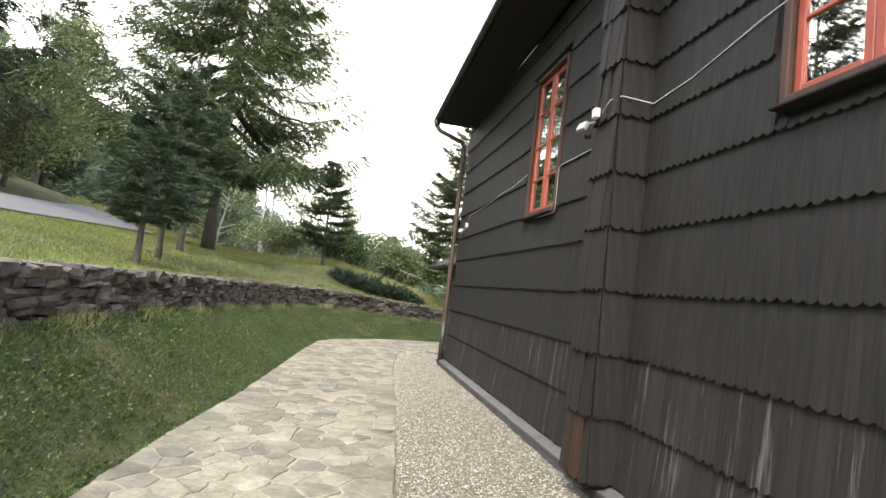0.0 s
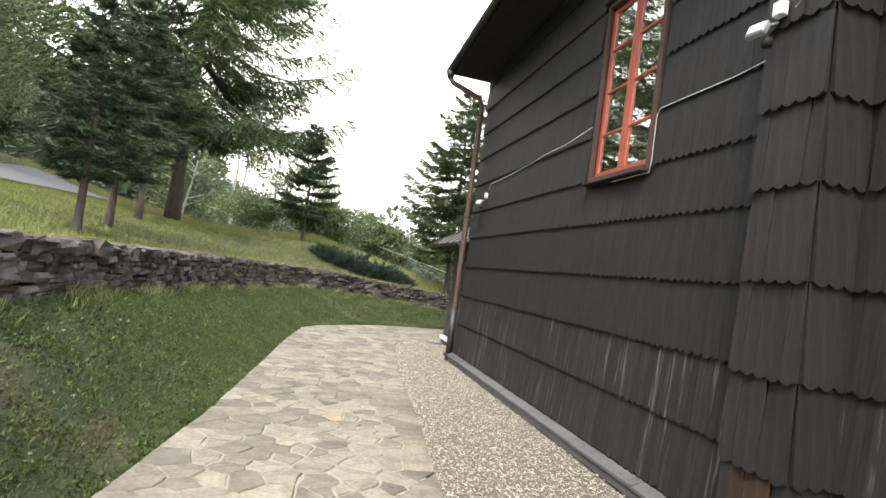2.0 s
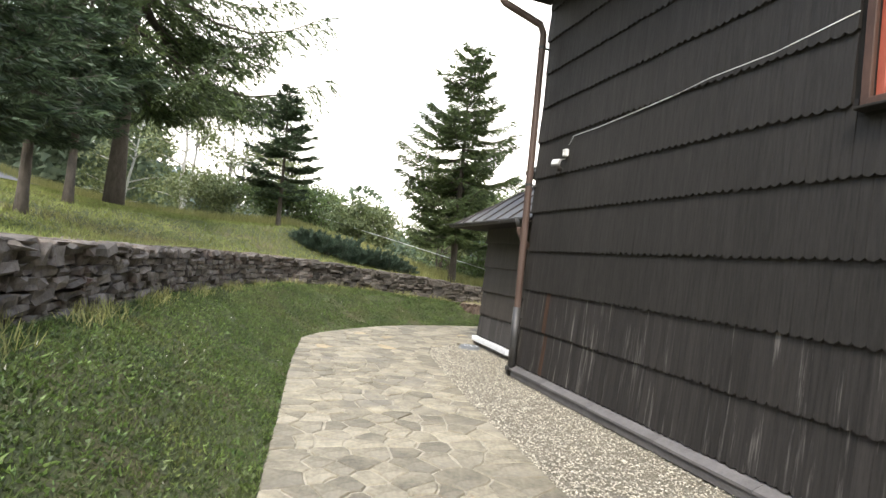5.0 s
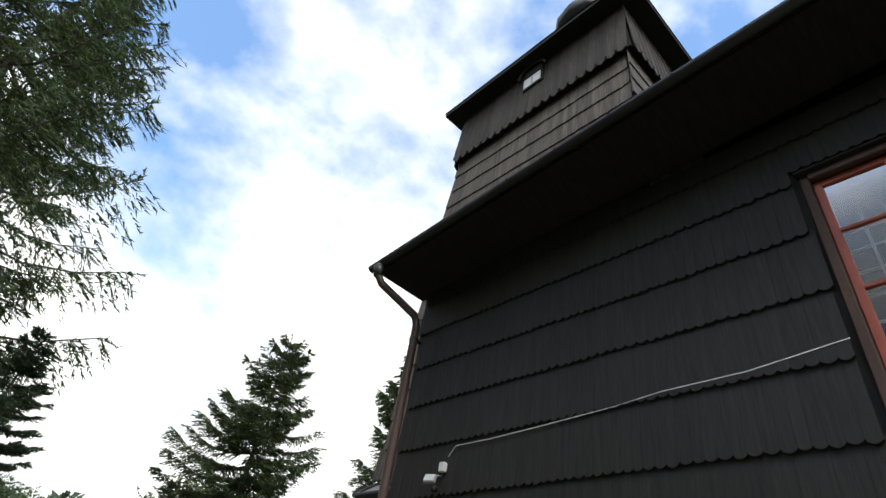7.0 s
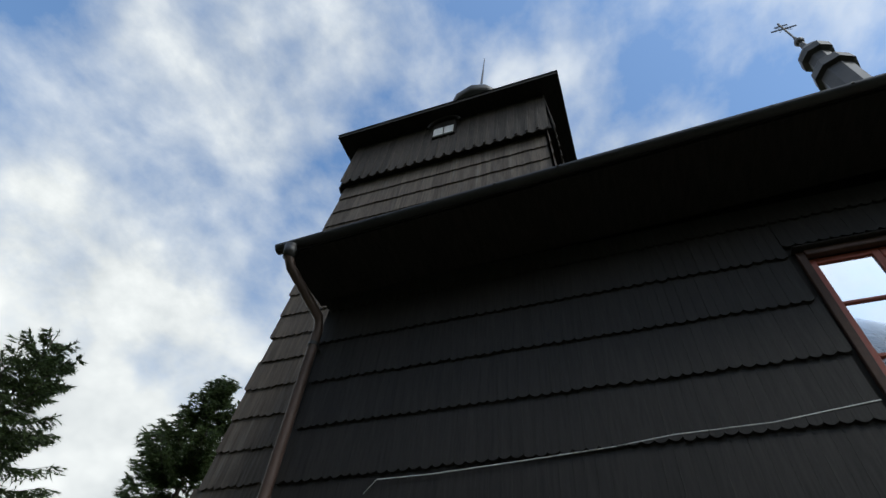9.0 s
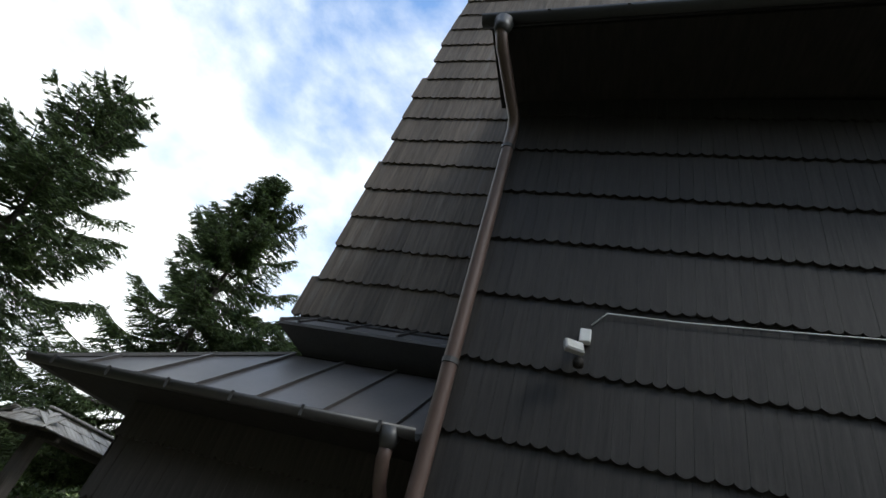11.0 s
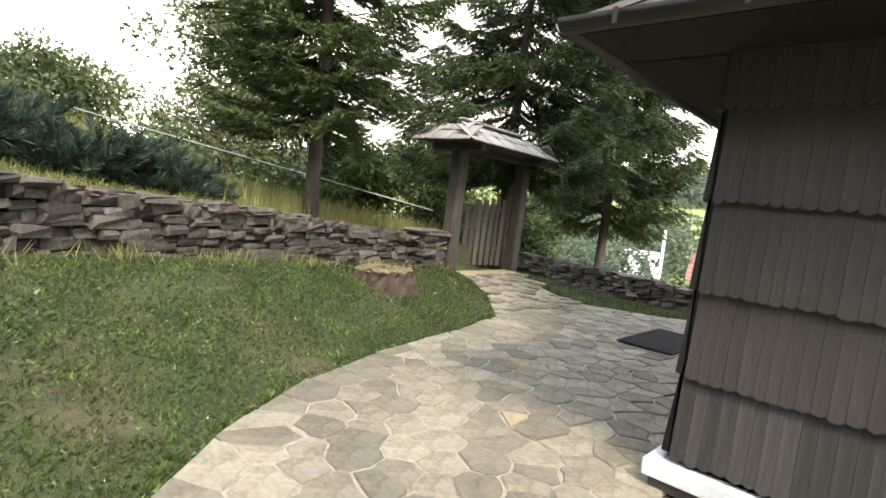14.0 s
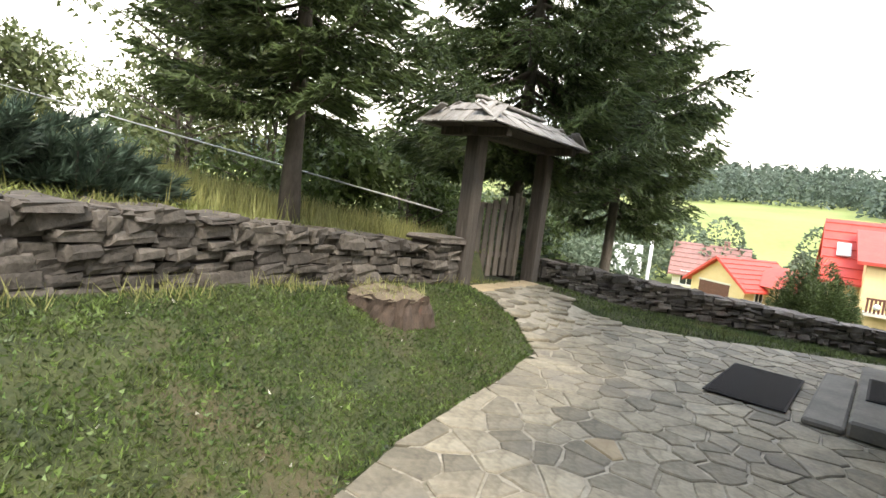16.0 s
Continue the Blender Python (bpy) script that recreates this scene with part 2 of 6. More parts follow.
STUMPW = mat("stump_wood", (0.03, 0.02, 0.015), (0.13, 0.092, 0.066), 6, 0.9, 0.9, 40, (3, 3, 1), dist=0.03, patch=(0.15, 0.06, 0.035), patch_at=(0.6, 0.72))
CUT = mat("stump_top", (0.08, 0.062, 0.04), (0.25, 0.20, 0.13), 9, 0.9, 0.8, 50, dist=0.03)
RUBBER = mat("black_mat", (0.014, 0.013, 0.013), (0.03, 0.028, 0.028), 30, 0.9, 0.8, 160)
IRON = mat("grey_cover", (0.13, 0.14, 0.15), (0.2, 0.21, 0.22), 9, 0.6, 0.4, 60)
STEEL = mat("galvanised_wire", (0.45, 0.45, 0.44), (0.6, 0.6, 0.58), 9, 0.4, 0, 60, metal=0.4)
YELLOW = mat("yellow_render", (0.70, 0.54, 0.27), (0.78, 0.62, 0.34), 2, 0.9, 0.1, 60)
CREAM = mat("cream_render", (0.62, 0.58, 0.48), (0.72, 0.68, 0.58), 2, 0.9, 0.1, 60)
REDROOF = mat("red_roof", (0.52, 0.05, 0.035), (0.66, 0.085, 0.06), 2, 0.5, 0.2, 40, rand=0.08)
BROWNROOF = mat("brown_roof", (0.20, 0.10, 0.085), (0.30, 0.165, 0.14), 2, 0.7, 0.2, 40, rand=0.08)
PALEROOF = mat("pale_roof", (0.5, 0.5, 0.48), (0.66, 0.66, 0.64), 2, 0.7, 0.2, 40, rand=0.05)
BROWNW = mat("brown_woodwork", (0.10, 0.04, 0.025), (0.17, 0.07, 0.045), 6, 0.6, 0.2, 50)
FIELD = mat("meadow", (0.14, 0.19, 0.045), (0.28, 0.30, 0.095), 0.03, 0.95, 0, 1)
BLOSSOM = mat("small_flowers", (0.65, 0.62, 0.5), (0.8, 0.78, 0.7), 5, 0.7, 0, 30, leaf=True)


def glass(name):
    m = bpy.data.materials.new(name)
    m.use_nodes = True
    p = m.node_tree.nodes["Principled BSDF"]
    p.inputs["Base Color"].default_value, p.inputs["Roughness"].default_value = (0.9, 0.95, 0.95, 1), 0.02
    p.inputs["Transmission Weight"].default_value, p.inputs["IOR"].default_value = 1.0, 1.5
    return m


GLASS = glass("window_glass")

# ---- mesh building ----


class Build:
    """Collects vertices and faces, and becomes one mesh."""

    def __init__(self):
        self.v, self.f = [], []

    def add(self, verts, faces, m=None):
        k = len(self.v)
        self.v += [tuple(m @ Vector(p)) for p in verts] if m else [tuple(p) for p in verts]
        self.f += [tuple(i + k for i in f) for f in faces]
        return self

    def box(self, lo, hi, m=None):
        (a, b, c), (d, e, g) = lo, hi
        return self.add([(a, b, c), (d, b, c), (d, e, c), (a, e, c), (a, b, g), (d, b, g), (d, e, g), (a, e, g)],
                        [(3, 2, 1, 0), (4, 5, 6, 7), (0, 1, 5, 4), (1, 2, 6, 5), (2, 3, 7, 6), (3, 0, 4, 7)], m)

    def soft_box(self, lo, hi, b=0.01, m=None):
        """A box with chamfered edges."""
        v, f = [], []
        for s in range(8):
            c = [hi[i] if s >> i & 1 else lo[i] for i in range(3)]
            d = [-b if s >> i & 1 else b for i in range(3)]
            v += [tuple(c[i] + (0 if i == k else d[i]) for i in range(3)) for k in range(3)]
        for k in range(3):
            i, j = (k + 1) % 3, (k + 2) % 3
            for s in (0, 1):
                q = [(s << k) | (x << i) | (y << j) for x, y in ((0, 0), (1, 0), (1, 1), (0, 1))]
                f.append([3 * n + k for n in (q if s else q[::-1])])
        for k in range(3):
            i, j = (k + 1) % 3, (k + 2) % 3
            for x in (0, 1):
                for y in (0, 1):
                    p, q = (x << i) | (y << j), (1 << k) | (x << i) | (y << j)
                    f.append([3 * p + i, 3 * q + i, 3 * q + j, 3 * p + j] if x == y else [3 * p + j, 3 * q + j, 3 * q + i, 3 * p + i])
        for s in range(8):
            odd = (s & 1) ^ (s >> 1 & 1) ^ (s >> 2 & 1)
            f.append([3 * s, 3 * s + 1, 3 * s + 2] if odd else [3 * s + 2, 3 * s + 1, 3 * s])
        return self.add(v, f, m)

    def tube(self, pts, radii, n=10, caps=True):
        """A round tube along points."""
        if not hasattr(radii, "__len__"):
            radii = [radii] * len(pts)
        k, up = len(self.v), Vector((0.13, 0.2, 1)).normalized()
        pts = [Vector(p) for p in pts]
        for i, p in enumerate(pts):
            d = (pts[min(i + 1, len(pts) - 1)] - pts[max(i - 1, 0)]).normalized()
            a = d.cross(up if abs(d.dot(up)) < 0.95 else Vector((1, 0, 0))).normalized()
            b = d.cross(a)
            for j in range(n):
                t = 2 * math.pi * j / n
                self.v.append(tuple(p + radii[i] * (math.cos(t) * a + math.sin(t) * b)))
        for i in range(len(pts) - 1):
            for j in range(n):
                q = (j + 1) % n
                self.f.append((k + i * n + j, k + i * n + q, k + (i + 1) * n + q, k + (i + 1) * n + j))
        if caps:
            self.f.append(tuple(k + j for j in range(n - 1, -1, -1)))
            self.f.append(tuple(k + (len(pts) - 1) * n + j for j in range(n)))
        return self

    def lathe(self, profile, centre, n=16):
        """A turned shape from (radius, height) pairs."""
        k = len(self.v)
        for r, z in profile:
            for j in range(n):
                t = 2 * math.pi * j / n
                self.v.append((centre[0] + r * math.cos(t), centre[1] + r * math.sin(t), centre[2] + z))
        for i in range(len(profile) - 1):
            for j in range(n):
                q = (j + 1) % n
                self.f.append((k + i * n + j, k + i * n + q, k + (i + 1) * n + q, k + (i + 1) * n + j))
        return self

    def mesh(self, name, material, smooth=False, m=None):
        me = bpy.data.meshes.new(name)
        me.from_pydata([tuple(m @ Vector(p)) for p in self.v] if m else self.v, [], self.f)
        me.materials.append(material)
        if smooth:
            me.polygons.foreach_set("use_smooth", [True] * len(me.polygons))
        me.update()
        return me

    def part(self, name, material, parent=None, label="", smooth=False, m=None):
        ob = new(name, self.mesh(name, material, smooth, m))
        if parent:
            ob.parent = parent
        if label:
            ob["label"] = label
        return ob


def thing(name, label, category, group="", kind="", at=(0, 0, 0)):
    ob = new(name)
    ob.empty_display_size = 0.1
    ob.location = at
    return tagged(ob, label, category, group, kind)


def big_mesh(name, verts, faces, material, smooth=False):
    """A mesh from arrays, all faces with the same count of corners."""
    verts, faces = np.asarray(verts, np.float32), np.asarray(faces, np.int32)
    me = bpy.data.meshes.new(name)
    me.vertices.add(len(verts))
    me.vertices.foreach_set("co", verts.ravel())
    c = faces.shape[1]
    me.loops.add(faces.size)
    me.loops.foreach_set("vertex_index", faces.ravel())
    me.polygons.add(len(faces))
    me.polygons.foreach_set("loop_start", np.arange(0, faces.size, c, dtype=np.int32))
    me.polygons.foreach_set("loop_total", np.full(len(faces), c, np.int32))
    me.polygons.foreach_set("use_smooth", np.full(len(faces), smooth))
    me.materials.append(material)
    me.update(calc_edges=True)
    return me


rng = np.random.default_rng(7)

# ---- the lie of the land ----
WALL_L = [(-4.1, -14, 1.0, 1.55), (-3.55, -5, 0.97, 1.5), (-3.3, 0, 0.94, 1.44), (-3.12, 3.5, 0.88, 1.38), (-2.86, 6.6, 0.76, 1.33), (-2.42, 8.9, 0.73, 1.3), (-1.75, 11.0, 0.7, 1.27),
          (-0.9, 12.25, 0.7, 1.24), (0.2, 12.95, 0.68, 1.18), (1.3, 13.5, 0.6, 1.09), (2.4, 13.85, 0.5, 1.03), (3.6, 14.1, 0.41, 0.94), (4.7, 14.15, 0.36, 0.85), (5.55, 14.07, 0.33, 0.76)]
WALL_R = [(7.82, 13.85, 0.2, 0.62), (8.7, 13.5, 0.02, 0.5), (9.7, 12.75, -0.15, 0.36), (10.5, 11.7, -0.24, 0.24), (11.0, 10.4, -0.3, 0.14), (11.2, 9.0, -0.34, 0.06), (11.3, 6.0, -0.4, 0.0), (11.3, -14, -0.5, 0.0)]
YARD = [p[:2] for p in WALL_L + WALL_R]
PATH_EDGE = [(-2.95, -14), (-2.65, -5), (-2.35, -1.4), (-2.08, 0.7), (-1.67, 3.0), (-1.4, 5.0), (-1.1, 7.4), (-0.76, 9.4), (-0.42, 10.0), (0.36, 10.75), (1.04, 11.3), (1.75, 11.68),
             (2.7, 11.97), (4.15, 12.22), (5.1, 12.45), (5.62, 12.95), (5.9, 13.5), (5.98, 13.97), (7.5, 13.84), (7.5, 13.6), (7.25, 12.75), (7.6, 11.8), (8.1, 10.95), (8.7, 9.8), (9.1, 9.0), (9.3, 7.0)]
GRAVEL_EDGE = [(2.38, 9.47), (2.03, 9.38), (1.4, 9.05), (1.12, 8.35), (0.87, 7.0), (0.6, 5.3), (0.34, 2.85), (0.18, 1.65), (-0.08, -0.3), (-0.65, -5), (-1.3, -14)]
PAVED = PATH_EDGE + [(2.4, 7.0)] + GRAVEL_EDGE
GRAVELLED = GRAVEL_EDGE + [(2.5, -14), (2.5, 9.4)]


def inside(x, y, poly):
    hit = np.zeros(np.shape(x), bool)
    for (ax, ay), (bx, by) in zip(poly, poly[1:] + poly[:1]):
        if ay != by:
            hit ^= ((ay > y) != (by > y)) & (x < (bx - ax) * (y - ay) / (by - ay) + ax)
    return hit


def near(x, y, line, closed=False):
    """Distance to a line of points, and the other columns of the nearest point."""
    best = np.full(np.shape(x), 1e9)
    vals = [np.zeros(np.shape(x)) for _ in line[0][2:]]
    for p, q in zip(line, line[1:] + (line[:1] if closed else [])):
        if p is q:
            continue
        dx, dy = q[0] - p[0], q[1] - p[1]
        t = np.clip(((x - p[0]) * dx + (y - p[1]) * dy) / (dx * dx + dy * dy + 1e-9), 0, 1)
        d = np.hypot(x - p[0] - t * dx, y - p[1] - t * dy)
        less = d < best
        best = np.where(less, d, best)
        vals = [np.where(less, p[2 + i] + t * (q[2 + i] - p[2 + i]), v) for i, v in enumerate(vals)]
    return best, vals


def ease(t):
    t = np.clip(t, 0, 1)
    return t * t * (3 - 2 * t)


WALLS = WALL_L + WALL_R


def ground_z(x, y):
    x, y = np.asarray(x, float), np.asarray(y, float)
    dw, (zb, zt) = near(x, y, WALLS)
    dp, _ = near(x, y, PAVED, True)
    dp = np.where(inside(x, y, PAVED) | inside(x, y, GRAVELLED), 0, dp)
    gate = 0.27 * ease((y - 12.2) / 1.7) * ease((x - 4.6) / 0.9) * ease((9.2 - x) / 1.2)
    f = dp / (dp + dw + 1e-6)
    yard = gate * (1 - ease(f)) + zb * ease(f) ** 0.85
    yard = yard + 0.02 * np.sin(x * 2.3 + 1) * np.sin(y * 1.9) * ease(f * 4)
    hill = np.interp(x, [-700, -300, -120, -60, -30, -15, -9, -5, -2.5, -0.5, 1, 3, 5, 7, 9, 12, 20, 30, 45, 65, 90, 120, 150, 200, 300, 400, 700],
                     [75, 62, 38, 20, 8.2, 3.6, 2.2, 1.68, 1.6, 1.75, 1.45, 1.08, 0.72, 0.3, -0.25, -0.9, -2.6, -3.7, -4.9, -5.6, -4.8, -1.5, 4.5, 9, 19, 31, 36])
    side = ease((12 - x) / 14)
    hill = hill + side * (0.045 * (np.clip(y, 10, 26) - 10) - 0.11 * (np.clip(y, 26, 110) - 26)) + 0.1 * (np.clip(y, 260, 760) - 260) * ease((220 - x) / 300)
    hill = hill - 0.04 * np.clip(8 - y, 0, 60) * ease((-x - 2) / 6) + 0.12 * np.sin(x * 0.31) * np.sin(y * 0.27 + 1) * ease(dw / 6)
    left = x < 6.8
    zs = np.where(left, zt - 0.04, zb - 0.05)
    out = zs + (hill - zs) * ease(dw / np.where(left, 3.2, 5.0))
    return np.where(inside(x, y, YARD) | (dw < 0.2), yard, out)


def gz(x, y):
    return float(ground_z(np.array([x]), np.array([y]))[0])


def spread(lo, hi, step, far, grow):
    """Grid lines: even between lo and hi, then wider and wider out to far."""
    mid = list(np.arange(lo, hi + 1e-6, step))
    out, s = [], step
    while not out or out[-1] < far:
        s *= grow
        out.append((out[-1] if out else 0) + s)
    return np.array([lo - d for d in out[::-1]] + mid + [hi + d for d in out])


gx, gy = spread(-6, 12, 0.16, 1500, 1.09), spread(-8, 17, 0.16, 1500, 1.09)
XX, YY = np.meshgrid(gx, gy)
ZZ = ground_z(XX, YY) - np.where(inside(XX, YY, PAVED) | inside(XX, YY, GRAVELLED), 0.06, 0)
ids = np.arange(XX.size).reshape(XX.shape)
quads = np.stack([ids[:-1, :-1], ids[:-1, 1:], ids[1:, 1:], ids[1:, :-1]], -1).reshape(-1, 4)
ground = new("ground", big_mesh("ground", np.stack([XX, YY, ZZ], -1).reshape(-1, 3), quads, SOIL, True))
tagged(ground, "mown green lawn with dry brown patches, rolling to far meadows", "ground", kind="structure")
ground.data.materials.append(FIELD)
cx, cy = XX[:-1, :-1].ravel(), YY[:-1, :-1].ravel()
ground.data.polygons.foreach_set("material_index", ((cx > 45) & (np.abs(cy) < 900)).astype(np.int32))


def drape(name, poly, lift, material, label, category, wide=False):
    """A flat sheet over a polygon of the ground, as a fine grid."""
    xs = np.arange(min(p[0] for p in poly), max(p[0] for p in poly) + 0.1, 0.1)
    ys = np.arange(min(p[1] for p in poly), max(p[1] for p in poly) + 0.1, 0.1)
    ax, ay = np.meshgrid(xs, ys)
    az = ground_z(ax, ay) + lift
    n = np.arange(ax.size).reshape(ax.shape)
    q = np.stack([n[:-1, :-1], n[:-1, 1:], n[1:, 1:], n[1:, :-1]], -1).reshape(-1, 4)
    hit = inside(ax.ravel()[q], ay.ravel()[q], poly)
    return tagged(new(name, big_mesh(name, np.stack([ax, ay, az], -1).reshape(-1, 3), q[hit.any(1) if wide else hit.all(1)], material, True)), label, category, kind="structure")


pavement = drape("pavement", PAVED, -0.005, MORTAR, "crazy paving of pale sandstone slabs in light mortar", "paving")
gravel_bed = drape("gravel_strip", GRAVELLED, -0.02, GRIT, "strip of fine pale gravel along the church wall", "gravel", True)

# the asphalt lane up the hill
LANE = [(-14.5, -8), (-12.6, 4), (-11.2, 10), (-10.2, 15), (-9.9, 20), (-10.6, 26), (-13, 34), (-18, 46)]
lane_v, lane_f = [], []
steps = np.linspace(0, len(LANE) - 1, 120)
for i, t in enumerate(steps):
    x, y = (float(np.interp(t, range(len(LANE)), [p[k] for p in LANE])) for k in (0, 1))
    for j, dx in enumerate(np.linspace(-1.7, 1.7, 9)):
        lane_v.append((x + dx, y, gz(x + dx, y) + 0.07 + 0.03 * math.cos(dx)))
    if i:
        lane_f += [(9 * i - 9 + j, 9 * i - 8 + j, 9 * i + 1 + j, 9 * i + j) for j in range(8)]
tagged(new("road", big_mesh("road", lane_v, lane_f, ASPHALT, True)), "narrow grey asphalt lane climbing the hillside", "road", kind="structure")

# ---- the church, in its own axes: x into the building, y along the wall to its end corner ----
CH = pose(1.97, 7.0, 0, 0, 0, -1.72)
NAVE_BACK = -15.0
COURSES = [0.15, 0.68, 1.2, 1.735, 2.27, 2.75, 3.25, 3.74, 4.22, 4.7, 5.14]
EAVE = 5.34
WIN = [(-5.4, -4.42, 2.78, 4.68), (-9.9, -8.92, 2.95, 4.85)]


def board(width, height, lap=0.05, thick=0.03, arc=5):
    """One shingle: a tapered board with a rounded lower end, its foot at z = 0, facing -x."""
    w = width / 2 - 0.0006
    foot = [(-w + 2 * w * i / arc, min(0.026, 0.26 * width) * (1 - math.sin(math.pi * i / arc))) for i in range(arc + 1)]
    b = Build()
    n = len(foot)
    v = [(-thick, y, z) for y, z in foot] + [(-0.004, w, height + lap), (-0.004, -w, height + lap)] + [(0.004, y, z) for y, z in foot]
    f = [tuple(range(n + 1, -1, -1))] + [(i, i + 1, n + 3 + i, n + 2 + i) for i in range(n - 1)]
    f += [(0, n + 2, n + 1), (n - 1, n, 2 * n + 1)]
    return b.add(v, f)


def lean(z, spread):
    return -spread * math.exp(-z / 0.35)


def shingle_rows(parent, spans, levels, y0, y1, face, pieces=False, skip=(), weathered=0, m=CH, jit=0.0008, width=0.088):
    """Rows of shingles on the wall x = face(z), between y0 and y1, with holes for windows."""
    meshes = {}
    for r, (z, top) in enumerate(zip(levels, levels[1:])):
        rows = {0: Build(), 1: Build(), 2: Build()}
        y = y0 + width / 2
        while y < y1 - 0.02:
            w = width * random.uniform(0.82, 1.12)
            w = round(w, 2) if pieces else w
            yc, dz, dx = y + w / 2 - width / 2, random.uniform(-0.006, 0.006), random.uniform(-jit, jit)
            y += w
            lo, hi = z + dz, top
            cut = False
            for a, b, c, d in skip:
                if a - 0.1 < yc < b + 0.1 and hi > c - 0.12 and lo < d + 0.12:
                    if lo < c - 0.14:
                        hi = c - 0.16
                    elif hi > d + 0.2:
                        lo = d + 0.14
                    else:
                        cut = True
            if cut:
                continue
            x0, x1 = face(lo), face(hi)
            tilt = Matrix(((1, 0, (x1 - x0) / (hi - lo), x0 + dx), (0, 1, 0, yc), (0, 0, 1, lo), (0, 0, 0, 1)))
            old = r < weathered
            if pieces:
                key = (round(w, 2), r)
                if key not in meshes:
                    meshes[key] = board(key[0], hi - lo, thick=0.04).mesh("shingle", TAR_OLD if old else TAR_A)
                ob = new("shingle", meshes[key])
                ob.parent = parent
                ob.matrix_world = m @ tilt
            else:
                b = board(w, hi - lo)
                rows[2 if old and -1.1 < yc < -0.3 and random.random() < 0.45 else int(old)].add(b.v, b.f, tilt)
        for old, b in rows.items():
            if b.v:
                ob = b.part("shingle_course", (TAR_AJ if width < 0.07 else TAR_J, TAR_OLD_J, TAR_RED)[old], parent, m=m)
                ob["kind"] = "stuff"


def flat(z):
    return -0.004


# nave wall with its window openings
nave = Build()
edges = [NAVE_BACK]
for a, b, c, d in WIN[::-1]:
    edges += [a, b]
edges.append(0.0)
for i in range(0, len(edges), 2):
    nave.box((0, edges[i], 0.12), (0.22, edges[i + 1], EAVE))
for a, b, c, d in WIN:
    nave.box((0, a, 0.12), (0.22, b, c)).box((0, a, d), (0.22, b, EAVE))
wall_nave = tagged(nave.part("wall_nave", DARK, m=CH), "long nave wall clad in tarred black wooden shingles", "wall", kind="structure")
rest = Build().box((0.22, -0.22, 0.12), (7.2, 0, EAVE)).box((6.98, NAVE_BACK, 0.12), (7.2, -0.22, EAVE)).box((0.22, NAVE_BACK, 0.12), (6.98, NAVE_BACK + 0.22, EAVE))
tagged(rest.part("wall_nave_rear", DARK, m=CH), "dark timber end walls closing the nave", "wall", kind="structure")
tagged(Build().box((0.22, NAVE_BACK, 0.1), (6.98, -0.22, 0.2)).part("floor", DARK, m=CH), "dark boarded floor inside the nave", "floor", kind="structure")
tagged(Build().box((0.22, NAVE_BACK, 5.2), (6.98, -0.22, 5.26)).part("ceiling", DARK, m=CH), "dark boarded ceiling inside the nave", "ceiling", kind="structure")


def nave_face(z):
    return -0.006 - 0.05 * math.exp(-z / 0.5)


# the pilaster post that stands proud of the nave wall
PIL = (-7.42, -6.98)
shingle_rows(wall_nave, None, COURSES + [EAVE + 0.02], PIL[1] + 0.01, 0.0, nave_face, skip=WIN, weathered=2)
shingle_rows(wall_nave, None, COURSES + [EAVE + 0.02], -13.5, PIL[0] - 0.01, nave_face, skip=WIN, weathered=2)
pilaster = tagged(Build().soft_box((-0.3, PIL[0] + 0.03, 0.1), (0.0, PIL[1] - 0.03, EAVE), 0.02).part("wall_pilaster", DARK, m=CH), "shingled buttress post on the nave wall with bare worn foot", "pilaster", kind="structure")
for r, (z, top) in enumerate(zip(COURSES, COURSES[1:] + [EAVE + 0.02])):
    for i in range(5):
        y = PIL[0] + 0.045 + 0.088 * i
        b = board(0.088, top - z)
        worn = r == 0 and 0 < i < 4
        ob = b.part("shingle", TAR_RED if worn else TAR, pilaster)
        ob.matrix_world = CH @ Matrix(((1, 0, 0.01, -0.31 + random.uniform(-0.012, 0.008)), (0, 1, 0, y), (0, 0, 1, z), (0, 0, 0, 1)))
    for side, y in ((1, PIL[1] - 0.02), (-1, PIL[0] + 0.02)):
        for i in range(3):
            ob = board(0.1, top - z).part("shingle", TAR, pilaster)
            ob.matrix_world = CH @ pose(-0.25 + 0.1 * i, y + side * 0.012, z, 0, 0, -90 * side)

# kerb slabs along the wall foot
kerb = tagged(Build().box((-0.16, NAVE_BACK, 0.0), (-0.005, 0.06, 0.075)).part("wall_plinth", KERB, m=CH), "low dark concrete plinth at the foot of the nave wall", "plinth", kind="structure")
slab = Build().add([(-0.175, 0.004, 0.08), (-0.175, 0.996, 0.08), (0.0, 0.996, 0.115), (0.0, 0.004, 0.115), (-0.175, 0.004, 0.105), (-0.175, 0.996, 0.105), (0.0, 0.996, 0.165), (0.0, 0.004, 0.165)],
                   [(3, 2, 1, 0), (4, 5, 6, 7), (0, 1, 5, 4), (1, 2, 6, 5), (2, 3, 7, 6), (3, 0, 4, 7)][0:]).mesh("cap_slab", KERB)
for i in range(15):
    ob = new("cap_slab", slab)
    ob.parent = kerb
    ob.matrix_world = CH @ pose(0, -0.95 - i, 0, 0, random.uniform(-0.6, 0.6), random.uniform(-0.3, 0.3))

# eaves, soffit and roof of the nave
OV, TILT = -0.74, 0.055


def ez(y):
    return EAVE - TILT * y


